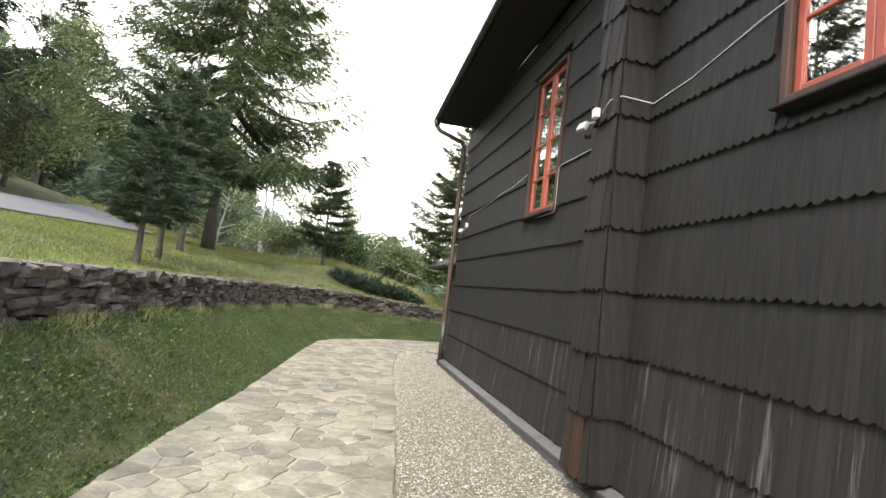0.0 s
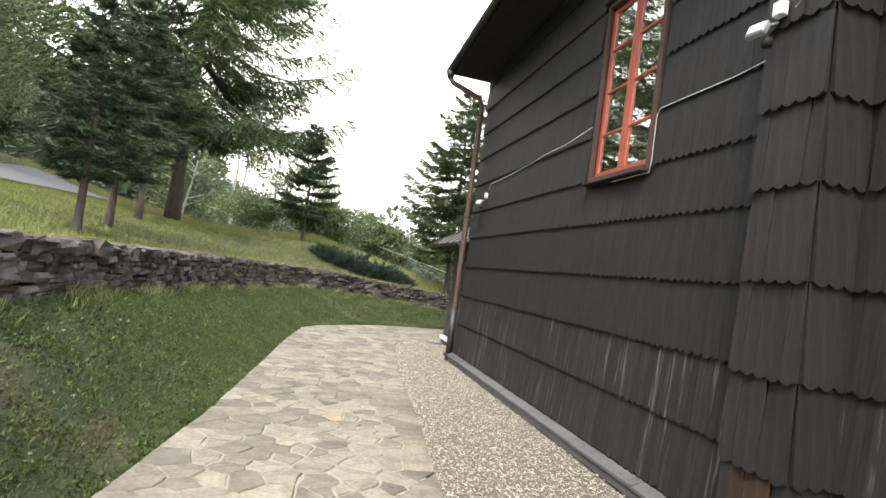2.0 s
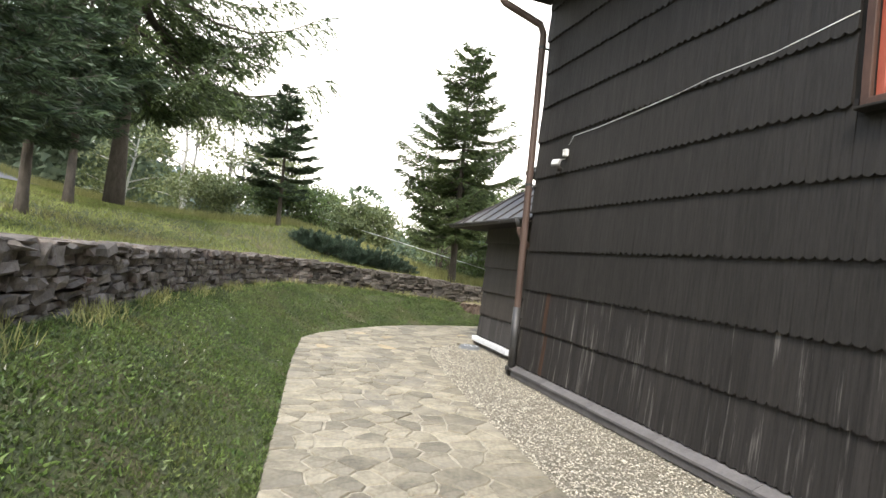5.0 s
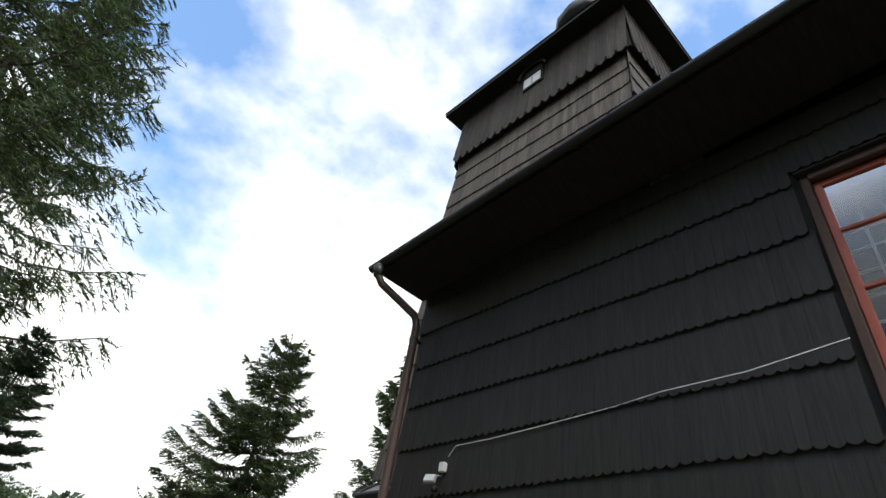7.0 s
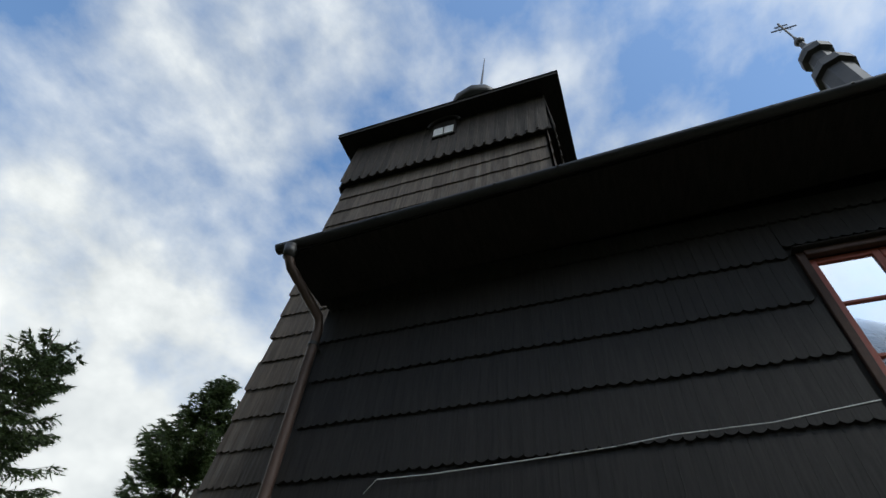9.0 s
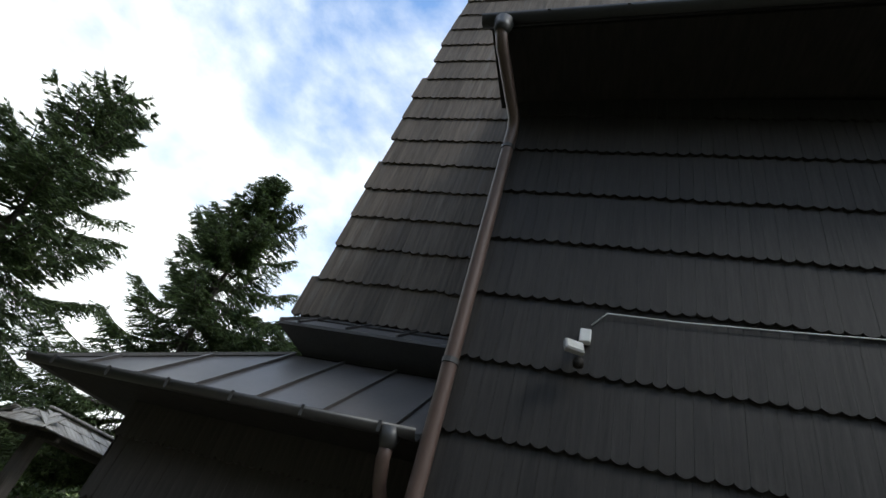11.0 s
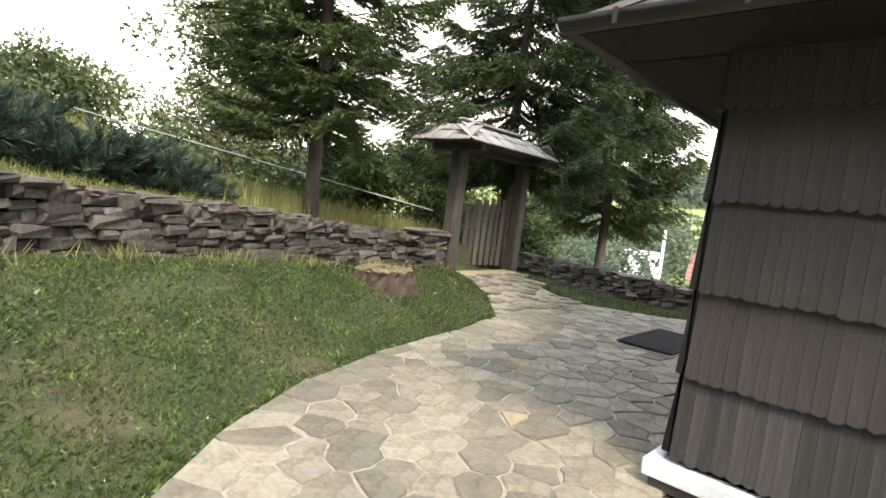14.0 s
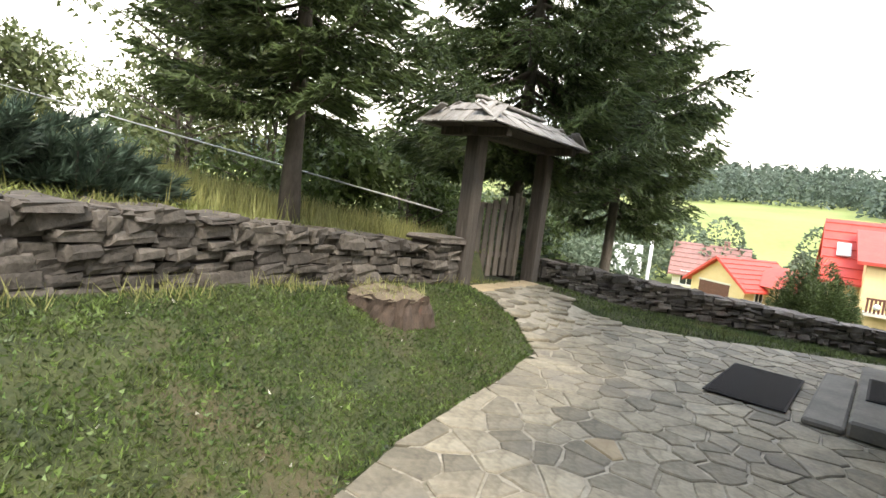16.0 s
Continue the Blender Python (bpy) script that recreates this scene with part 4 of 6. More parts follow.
frustum(2.5, SK1, 2.5, SK1 + 0.1).part("eave_board", DARK, tower, m=ti)
cap = Build()
rings = [(2.52, SK1 + 0.11), (1.9, SK1 + 0.75), (1.35, SK1 + 1.6), (1.0, SK1 + 2.4), (0.8, SK1 + 3.0)]
for (h0, z0), (h1, z1) in zip(rings, rings[1:]):
    k = frustum(h0, z0, h1, z1)
    cap.add(k.v, k.f)
cap.part("tower_roof", TIN_DARK, tower, "dark bell-shaped metal roof", m=ti)
lan = [(0.62, 0), (0.62, 1.3), (0.9, 1.36), (0.95, 1.6), (0.75, 2.1), (0.3, 2.6), (0.1, 3.0), (0.16, 3.1), (0.2, 3.25), (0.12, 3.4), (0.0, 3.45)]
Build().lathe(lan, (TC[0], TC[1], SK1 + 2.9), 12).part("lantern", TIN_DARK, tower, "small onion lantern", smooth=True, m=ti)


def cross_part(parent, x, y, z, s, m):
    b = Build().tube([(x, y, z), (x, y, z + 1.5 * s)], 0.03 * s, 6).tube([(x, y - 0.35 * s, z + 1.05 * s), (x, y + 0.35 * s, z + 1.05 * s)], 0.025 * s, 6)
    b.tube([(x, y - 0.18 * s, z + 1.28 * s), (x, y + 0.18 * s, z + 1.28 * s)], 0.022 * s, 6)
    for t in np.linspace(0, 2 * math.pi, 9)[:-1]:
        b.tube([(x, y + 0.1 * s * math.cos(t), z + (1.05 + 0.1 * math.sin(t)) * s), (x, y + 0.24 * s * math.cos(t), z + (1.05 + 0.24 * math.sin(t)) * s)], 0.01 * s, 4)
    b.part("cross", TIN_DARK, parent, "forged iron cross", m=m)


Build().tube([(TC[0], TC[1], SK1 + 6.2), (TC[0], TC[1] - 0.1, SK1 + 8.9)], [0.05, 0.012], 6).part("lightning_rod", TIN_DARK, tower, "thin iron rod", m=ti)
TU = (3.6, -8.7, RIDGE)
turret = thing("roof_turret", "small dark ridge turret with onion dome and iron cross", "turret", at=CH @ Vector(TU))
ui = Matrix.Translation(-(CH @ Vector(TU))) @ CH
Build().lathe([(0.34, -0.6), (0.34, 3.1), (0.45, 3.15), (0.43, 3.4), (0.28, 3.55), (0.24, 3.7), (0.24, 4.0), (0.36, 4.06), (0.37, 4.25), (0.24, 4.5), (0.08, 4.75), (0.04, 5.4)], TU, 8).part("shaft", TIN_DARK, turret, m=ui)
Build().lathe([(0.0, 5.0), (0.09, 5.04), (0.12, 5.13), (0.09, 5.22), (0.0, 5.26)], TU, 12).part("ball", TIN_DARK, turret, smooth=True, m=ui)
cross_part(turret, TU[0], TU[1], TU[2] + 5.2, 0.85, ui)

# ---- gate, stump, mats and other small things of the yard ----
GATE_Z = 0.26
gate = thing("lych_gate", "weathered timber gate with a hipped grey shake roof between stone walls", "gate", at=(6.85, 13.95, GATE_Z))
gi = Matrix.Translation((-6.85, -13.95, -GATE_Z))
for x in (5.87, 7.58):
    b = Build().soft_box((x - 0.1, 13.85, GATE_Z - 0.15), (x + 0.1, 14.05, 2.15), 0.02)
    b.part("post", POSTWOOD, gate, "dark split timber post", m=gi @ Matrix(((1, 0, 0.01, 0), (0, 1, 0, 0), (0, 0, 1, 0), (0, 0, 0, 1))))
Build().soft_box((5.98, 14.06, GATE_Z - 0.05), (6.1, 14.13, 1.3), 0.01).part("stop_post", POSTWOOD, gate, m=gi)
Build().soft_box((5.65, 13.88, 2.1), (7.65, 14.02, 2.22), 0.015).part("lintel", POSTWOOD, gate, m=gi)
for x in (5.82, 7.5):
    Build().soft_box((x - 0.06, 13.47, 2.1), (x + 0.06, 14.43, 2.2), 0.01).part("cross_beam", POSTWOOD, gate, m=gi)
RX0, RX1, RY0, RY1, RZ0, RZ1 = 5.42, 7.8, 13.42, 14.48, 2.2, 2.52
core = Build().add([(RX0 + 0.04, RY0 + 0.04, RZ0), (RX1 - 0.04, RY0 + 0.04, RZ0), (RX1 - 0.04, RY1 - 0.04, RZ0), (RX0 + 0.04, RY1 - 0.04, RZ0), (RX0 + 0.42, 13.95, RZ1), (RX1 - 0.42, 13.95, RZ1)],
                   [(3, 2, 1, 0), (0, 1, 5, 4), (2, 3, 4, 5), (1, 2, 5), (3, 0, 4)])
groof = core.part("gate_roof", POSTWOOD, gate, m=gi)
shake_mesh = [Build().soft_box((-w / 2, 0, 0), (w / 2, 0.4, 0.02), 0.004).mesh("shake", SHAKE) for w in (0.095, 0.115, 0.135)]


def shakes(p0, p1, top0, top1, rows=2):
    """Rows of split shakes on one slope: eave from p0 to p1, ridge from top0 to top1."""
    p0, p1, top0, top1 = (Vector(p) for p in (p0, p1, top0, top1))
    for r in range(rows):
        a, b = p0.lerp(top0, r / rows * 0.95), p1.lerp(top1, r / rows * 0.95)
        length = (b - a).length
        s = 0.0
        while s < length - 0.03:
            i = random.randrange(3)
            w = (0.095, 0.115, 0.135)[i]
            at = a.lerp(b, min(1, (s + w / 2) / length))
            tip = top0.lerp(top1, min(1, (s + w / 2) / length))
            yv = (tip - at)
            slope = (yv.length / rows * 1.12)
            xv = (b - a).normalized()
            yv = (yv - xv * yv.dot(xv) * 0.8).normalized()
            zv = xv.cross(yv).normalized()
            m = Matrix((xv, yv, zv)).transposed().to_4x4()
            m.translation = at - yv * 0.05 + zv * (0.012 + 0.012 * r + random.uniform(0, 0.012))
            ob = new("shake", shake_mesh[i])
            ob.parent = groof
            ob.matrix_local = gi @ m @ pose(0, 0, 0, random.uniform(-2, 1), 0, random.uniform(-2, 2)) @ Matrix.Diagonal((1, slope / 0.4, 1, 1))
            s += w + 0.004


ra, rb = (RX0 + 0.42, 13.95, RZ1), (RX1 - 0.42, 13.95, RZ1)
shakes((RX0, RY0, RZ0), (RX1, RY0, RZ0), ra, rb)
shakes((RX1, RY1, RZ0), (RX0, RY1, RZ0), rb, ra)
shakes((RX0, RY1, RZ0), (RX0, RY0, RZ0), ra, ra)
shakes((RX1, RY0, RZ0), (RX1, RY1, RZ0), rb, rb)
Build().soft_box((ra[0] - 0.04, 13.9, RZ1 + 0.02), (rb[0] + 0.04, 14.0, RZ1 + 0.06), 0.01).part("ridge_board", SHAKE, groof, m=gi)
leaf = thing("gate_leaf", "weathered grey picket gate leaf standing ajar", "gate", at=(7.5, 14.08, GATE_Z))
turn = pose(0, 0, 0, 0, 0, -14)
for i in range(7):
    x = -0.1 - 0.128 * i
    h = 1.28 - 0.05 * abs(i - 1) + random.uniform(-0.03, 0.03)
    Build().soft_box((x - 0.045, 0.0, 0.06), (x + 0.045, 0.024, h), 0.006).part("picket", OLDWOOD, leaf, m=turn @ pose(0, 0, 0, 0, random.uniform(-0.8, 0.8), 0))
for z in (0.32, 1.0):
    Build().soft_box((-0.95, 0.026, z), (-0.02, 0.066, z + 0.08), 0.006).part("rail", OLDWOOD, leaf, m=turn)
Build().soft_box((5.98, 13.7, GATE_Z - 0.12), (7.48, 14.0, GATE_Z + 0.02), 0.02).part("threshold", FLAG_O, gate, "flat stone threshold", m=gi)

# tree stump
sx, sy = 4.12, 13.45
sz = gz(sx, sy)
stump = thing("tree_stump", "low rotting tree stump with bark and a bleached top", "stump", at=(sx, sy, sz))
st = Build()
N = 40
for k, (s, z) in enumerate(((1.16, -0.1), (1.06, 0.03), (1.0, 0.1), (0.98, 0.165))):
    for i in range(N):
        a = 2 * math.pi * i / N
        r = 0.36 * s * (1 + 0.06 * math.sin(5 * a + 1) + 0.05 * math.sin(9 * a) + random.uniform(-0.055, 0.055))
        st.v.append((r * math.cos(a), r * math.sin(a), z + (random.uniform(-0.035, 0.03) if k == 3 else 0)))
for k in range(3):
    st.f += [(k * N + i, k * N + (i + 1) % N, (k + 1) * N + (i + 1) % N, (k + 1) * N + i) for i in range(N)]
st.part("bark", STUMPW, stump, "reddish crumbling bark")
tp = Build()
for s, z in ((1.0, 0.135), (0.72, 0.175), (0.35, 0.16), (0.02, 0.17)):
    for i in range(N):
        a = 2 * math.pi * i / N
        r = 0.36 * s * (1 + 0.06 * math.sin(5 * a + 1) * s)
        tp.v.append((r * math.cos(a), r * math.sin(a), z + random.uniform(-0.012, 0.012)))
for k in range(3):
    tp.f += [(k * N + i, k * N + (i + 1) % N, (k + 1) * N + (i + 1) % N, (k + 1) * N + i) for i in range(N)]
tp.part("cut_top", CUT, stump, "bleached fibrous cut surface")
bits = Build()
for i in range(260):
    a, r = random.uniform(0, 6.28), 0.33 * math.sqrt(random.random())
    p = Vector((r * math.cos(a), r * math.sin(a), 0.16))
    d = Vector((random.uniform(-1, 1), random.uniform(-1, 1), random.uniform(0.2, 1.0))).normalized() * random.uniform(0.04, 0.12)
    s = Vector((-d.y, d.x, 0)).normalized() * 0.004
    bits.add([p - s, p + s, p + d], [(0, 1, 2)])
bits.part("dry_litter", STRAW, stump, "dry grass litter")["kind"] = "stuff"

# doormats, entrance steps and manhole cover
step = tagged(Build().soft_box((3.25, AY + 0.64, 0.0), (5.1, AY + 0.9, 0.065), 0.02).part("entrance_step", PALE, m=CH), "low worn grey stone slab before the raised door step", "step")
tagged(Build().soft_box((3.25, AY + 0.02, 0.0), (5.6, AY + 0.63, 0.13), 0.02).part("door_step", PALE, m=CH), "raised grey concrete step before the church door", "step")


def doormat(x, y, z, w, d, turn):
    ob = thing("doormat", "black ribbed rubber doormat lying on the stone", "doormat", "doormats at the door", at=(x, y, z))
    r = pose(0, 0, 0, 0, 0, turn)
    Build().soft_box((-w / 2, -d / 2, 0), (w / 2, d / 2, 0.012), 0.004).part("base", RUBBER, ob, m=r)
    k = Build()
    for i in range(int(w / 0.03)):
        xx = -w / 2 + 0.03 + 0.03 * i
        if xx < w / 2 - 0.03:
            k.box((xx - 0.008, -d / 2 + 0.02, 0.012), (xx + 0.008, d / 2 - 0.02, 0.018))
    k.part("ribs", RUBBER, ob, m=r)


doormat(6.07, 10.73, 0.02, 1.28, 0.6, -1)
mm = CH @ Vector((4.45, AY + 0.42, 0.13))
doormat(mm.x, mm.y, mm.z + 0.002, 0.9, 0.28, -1.7)
cover_lid = thing("manhole_cover", "round grey plastic manhole cover set in the gravel", "manhole cover", at=(2.14, 9.1, 0.0))
Build().lathe([(0.0, 0.035), (0.165, 0.035), (0.175, 0.028), (0.178, 0.0), (0.19, -0.002), (0.195, -0.02)], (0, 0, 0), 28).part("lid", IRON, cover_lid)
dots = Build()
for i in range(7):
    a = i * 2.4
    r = 0.03 + 0.018 * i
    dots.lathe([(0.0, 0.04), (0.012, 0.039), (0.014, 0.034)], (r * math.cos(a), r * math.sin(a), 0), 6)
dots.part("white_spots", LIME, cover_lid, "white paint spots")

# overhead wire running down the hillside to the gate
wa = Vector((5.75, 14.25, 1.17))
wd = Vector((-0.36, 0.93, 0)).normalized()
wire = Build().tube([wa + wd * s + Vector((0, 0, 0.147 * s)) for s in np.linspace(0, 70, 30)], 0.011, 5).part("wire", STEEL, m=Matrix.Translation(-wa), smooth=True)
wire.location = wa
tagged(wire, "thin pale stay wire slanting from the hillside to the gate", "wire")
wp = thing("utility_pole", "tall weathered timber utility pole on the hillside", "pole", at=(wa + wd * 70).xy[:] + (0,))
pz = gz(wp.location.x, wp.location.y)
wp.location.z = pz
Build().tube([(0, 0, -0.5), (0, 0, wa.z + 0.147 * 70 - pz + 0.3)], [0.16, 0.11], 10).part("shaft", OLDWOOD, wp, smooth=True)

# ---- houses in the valley ----


def house(name, label, at, turn, w, d, h, roof_h, wall, rmat, ov=0.5, group="houses in the valley", gable_door=None, openings=(), chimney=None):
    """A rendered house: gable ends at +-w/2 across, ridge along its depth d."""
    ob = thing(name, label, "house", group, at=at)
    r = pose(0, 0, 0, 0, 0, turn)
    b = Build().box((-w / 2, -d / 2, -1.5), (w / 2, d / 2, h))
    b.add([(-w / 2, -d / 2, h), (w / 2, -d / 2, h), (0, -d / 2, h + roof_h), (-w / 2, d / 2, h), (w / 2, d / 2, h), (0, d / 2, h + roof_h)], [(0, 1, 2), (5, 4, 3)])
    b.part("wall", wall, ob, m=r)
    k = ov * roof_h / (w / 2)
    for s in (-1, 1):
        q = Build()
        xa, za = s * (w / 2 + ov), h - k + 0.06
        v = []
        for y in (-d / 2 - ov, d / 2 + ov):
            v += [(xa, y, za), (0, y, h + roof_h + 0.06), (0, y, h + roof_h + 0.2), (xa, y, za + 0.14)]
        q.add(v, [(0, 1, 5, 4), (1, 2, 6, 5), (2, 3, 7, 6), (3, 0, 4, 7), (0, 3, 2, 1), (4, 5, 6, 7)])
        slope = q.part("roof", rmat, ob, m=r)
        for i in range(7):
            f = (i + 0.5) / 7
            Build().box((-0.04, -d / 2 - ov, -0.02), (0.04, d / 2 + ov, 0.05), Matrix.Translation((xa * (1 - f), 0, za + 0.15 + (h + roof_h - za + 0.06) * f))).part("tile_row", rmat, slope, m=r)
        for y in (-d / 2 - ov - 0.03, d / 2 + ov - 0.03):
            e = Build().add([(xa, y, za - 0.1), (0, y, h + roof_h - 0.04), (0, y, h + roof_h + 0.22), (xa, y, za + 0.16), (xa, y + 0.06, za - 0.1), (0, y + 0.06, h + roof_h - 0.04), (0, y + 0.06, h + roof_h + 0.22), (xa, y + 0.06, za + 0.16)],
                  [(3, 2, 1, 0), (4, 5, 6, 7), (0, 1, 5, 4), (2, 3, 7, 6)])
            e.part("bargeboard", rmat, ob, m=r)
    for side, u, z0, ww, hh, kind in openings:
        if side in "fb":
            s = -1 if side == "f" else 1
            mm = r @ pose(u, s * d / 2, z0, 0, 0, 0 if s < 0 else 180)
        else:
            s = -1 if side == "l" else 1
            mm = r @ pose(s * w / 2, u, z0, 0, 0, -90 if s < 0 else 90)
        if kind == "door":
            dd = Build().box((-ww / 2, -0.04, 0), (ww / 2, 0.05, hh)).part("door", BROWNW, ob, m=mm)
            Build().box((-ww / 2 - 0.12, -0.06, hh), (ww / 2 + 0.12, 0.02, hh + 0.15)).part("lintel", CREAM, dd, m=mm)
            for i in range(1, 5):
                Build().box((-ww / 2, -0.06, hh * i / 5 - 0.02), (ww / 2, -0.03, hh * i / 5 + 0.02)).part("door_rib", BROWNW, dd, m=mm)
        else:
            fr = Build().box((-ww / 2 - 0.1, -0.07, -0.1), (-ww / 2, 0.03, hh + 0.1)).box((ww / 2, -0.07, -0.1), (ww / 2 + 0.1, 0.03, hh + 0.1)).box((-ww / 2, -0.07, hh), (ww / 2, 0.03, hh + 0.1)).box((-ww / 2, -0.07, -0.1), (ww / 2, 0.03, 0)).box((-0.04, -0.06, 0), (0.04, 0.03, hh))
            fo = fr.part("window", BROWNW if kind == "brown" else WHITE, ob, m=mm)
            Build().box((-ww / 2, -0.03, 0), (ww / 2, 0.0, hh)).part("pane", GLASS_DARK, fo, m=mm)
    if chimney:
        cx0, cy0, cz0, cz1 = chimney
        Build().soft_box((cx0 - 0.3, cy0 - 0.3, cz0), (cx0 + 0.3, cy0 + 0.3, cz1), 0.03).part("chimney", BROWNROOF, ob, m=r)
    return ob, r


GLASS_DARK = mat("dark_pane", (0.02, 0.025, 0.03), (0.04, 0.045, 0.05), 1, 0.08, 0, 10)
h1, r1 = house("garage_house", "yellow rendered garage with a bright red gabled roof", (58.4, 18.8, -5.65), -121, 6.0, 6.5, 2.2, 2.2, YELLOW, REDROOF, ov=0.6, openings=[("f", -0.3, 0.2, 3.4, 1.9, "door"), ("r", -1.5, 1.0, 0.9, 1.2, "white"), ("r", 1.2, 1.0, 0.9, 1.2, "white")])
Build().box((1.5, -1.0, 0), (6.5, 4.5, 2.6)).part("side_wing", YELLOW, h1, m=r1)
Build().add([(1.0, -1.5, 2.5), (7.2, -1.5, 2.5), (7.2, 5, 2.5), (1.0, 5, 2.5), (1.5, 1.7, 4.2), (6.0, 1.7, 4.2)], [(3, 2, 1, 0), (0, 1, 5, 4), (2, 3, 4, 5), (1, 2, 5), (3, 0, 4)]).part("wing_roof", REDROOF, h1, m=r1)
Build().box((3.1, -4.6, -1.2), (3.4, -1.0, 0.9)).box((3.4, -4.6, -1.2), (7.0, -4.3, 0.6)).part("retaining_wall", CREAM, h1, "pale rendered garden wall", m=r1)
house("brown_roof_house", "pale house under a long brown tiled roof", (68.4, 24.0, -6.0), 11.6, 7.5, 7.0, 2.2, 3.1, CREAM, BROWNROOF, openings=[("l", -2.0, 0.9, 1.3, 1.4, "white"), ("l", 2.0, 0.9, 1.3, 1.4, "white"), ("f", 0.0, 3.0, 1.4, 1.2, "white")], chimney=(0.6, -1.5, 4, 6.1))
house("white_house", "white cottage with a pale roof among bushes", (59.6, 31.8, -5.75), 20, 5.4, 4.4, 1.7, 2.5, CREAM, PALEROOF, openings=[("f", 0.0, 0.8, 1.0, 1.1, "white")])
h4, r4 = house("yellow_house", "large yellow house with a steep red roof and wooden balcony", (49.3, 6.9, -5.3), 5, 8.4, 10.4, 4.6, 3.6, YELLOW, REDROOF, ov=0.7, openings=[("l", 4.4, 1.2, 0.8, 1.3, "white"), ("l", -2.6, 1.6, 0.9, 1.4, "white")], chimney=(0.8, 1.5, 6.5, 9.2))
Build().box((-5.6, 0.0, 0), (-4.2, 3.6, 5.6)).part("bay", YELLOW, h4, m=r4)
Build().add([(-6.0, -0.5, 5.55), (-6.0, 4.1, 5.55), (-1.5, 4.1, 7.6), (-1.5, -0.5, 7.6), (-6.0, -0.5, 5.75), (-6.0, 4.1, 5.75), (-1.5, 4.1, 7.8), (-1.5, -0.5, 7.8)], [(3, 2, 1, 0), (4, 5, 6, 7), (0, 1, 5, 4), (1, 2, 6, 5), (2, 3, 7, 6), (3, 0, 4, 7)]).part("bay_roof", REDROOF, h4, m=r4)
Build().box((-5.66, 1.1, 2.9), (-5.6, 2.3, 4.9)).part("balcony_door", GLASS_DARK, h4, m=r4)
bal = Build().box((-6.6, 0.2, 2.5), (-5.6, 3.4, 2.7)).part("balcony", CREAM, h4, "timber balcony with white flower boxes", m=r4)
for i in range(16):
    Build().soft_box((-6.6, 0.25 + 0.2 * i, 2.7), (-6.52, 0.37 + 0.2 * i, 3.5), 0.02).part("baluster", BROWNW, bal, m=r4)
Build().box((-6.65, 0.2, 3.5), (-6.48, 3.4, 3.62)).part("handrail", BROWNW, bal, m=r4)
for i in range(4):
    Build().lathe([(0.0, -0.1), (0.16, 0.0), (0.2, 0.15), (0.1, 0.28), (0.0, 0.3)], (-6.7, 0.6 + 0.75 * i, 3.0), 8).part("flower_box", WHITE, bal, m=r4, smooth=True)
Build().add([(-3.2, 4.3, 5.85), (-2.2, 4.3, 6.7), (-2.2, 5.1, 6.7), (-3.2, 5.1, 5.85), (-3.26, 4.3, 5.93), (-2.26, 4.3, 6.78), (-2.26, 5.1, 6.78), (-3.26, 5.1, 5.93)], [(3, 2, 1, 0), (4, 5, 6, 7), (0, 1, 5, 4), (1, 2, 6, 5), (2, 3, 7, 6), (3, 0, 4, 7)]).part("skylight", LENS, h4, m=r4)
fence = thing("picket_fence", "dark picket fence below the garden", "fence", at=(24, 8, gz(24, 8)))
for i in range(60):
    x, y = 22 + 0.02 * i, 13.0 - 0.17 * i
    Build().soft_box((x - 24 - 0.02, y - 8 - 0.05, -0.1), (x - 24 + 0.02, y - 8 + 0.05, 1.0), 0.01).part("picket", POSTWOOD, fence, m=Matrix.Translation((0, 0, gz(x, y) - gz(24, 8))))
lp = thing("utility_pole", "slim pale concrete utility pole by the cottage", "pole", at=(38, 21.5, gz(38, 21.5)))
Build().tube([(0, 0, -0.5), (0, 0, 5.6)], [0.14, 0.1], 8).part("shaft", LIME, lp, smooth=True)

# ---- trees ----


def sprays(points, dirs, length, width, r):
    """Narrow triangles from the given points: needles, leaves or blades."""
    n = len(points)
    d = dirs / (np.linalg.norm(dirs, axis=1, keepdims=True) + 1e-9)
    s = np.cross(d, r.normal(size=(n, 3)))
    s /= np.linalg.norm(s, axis=1, keepdims=True) + 1e-9
    ln, w = length * r.uniform(0.6, 1.3, (n, 1)), width * r.uniform(0.6, 1.3, (n, 1))
    v = np.stack([points - s * w, points + s * w, points + d * ln], 1).reshape(-1, 3)
    return v, np.arange(3 * n).reshape(-1, 3)


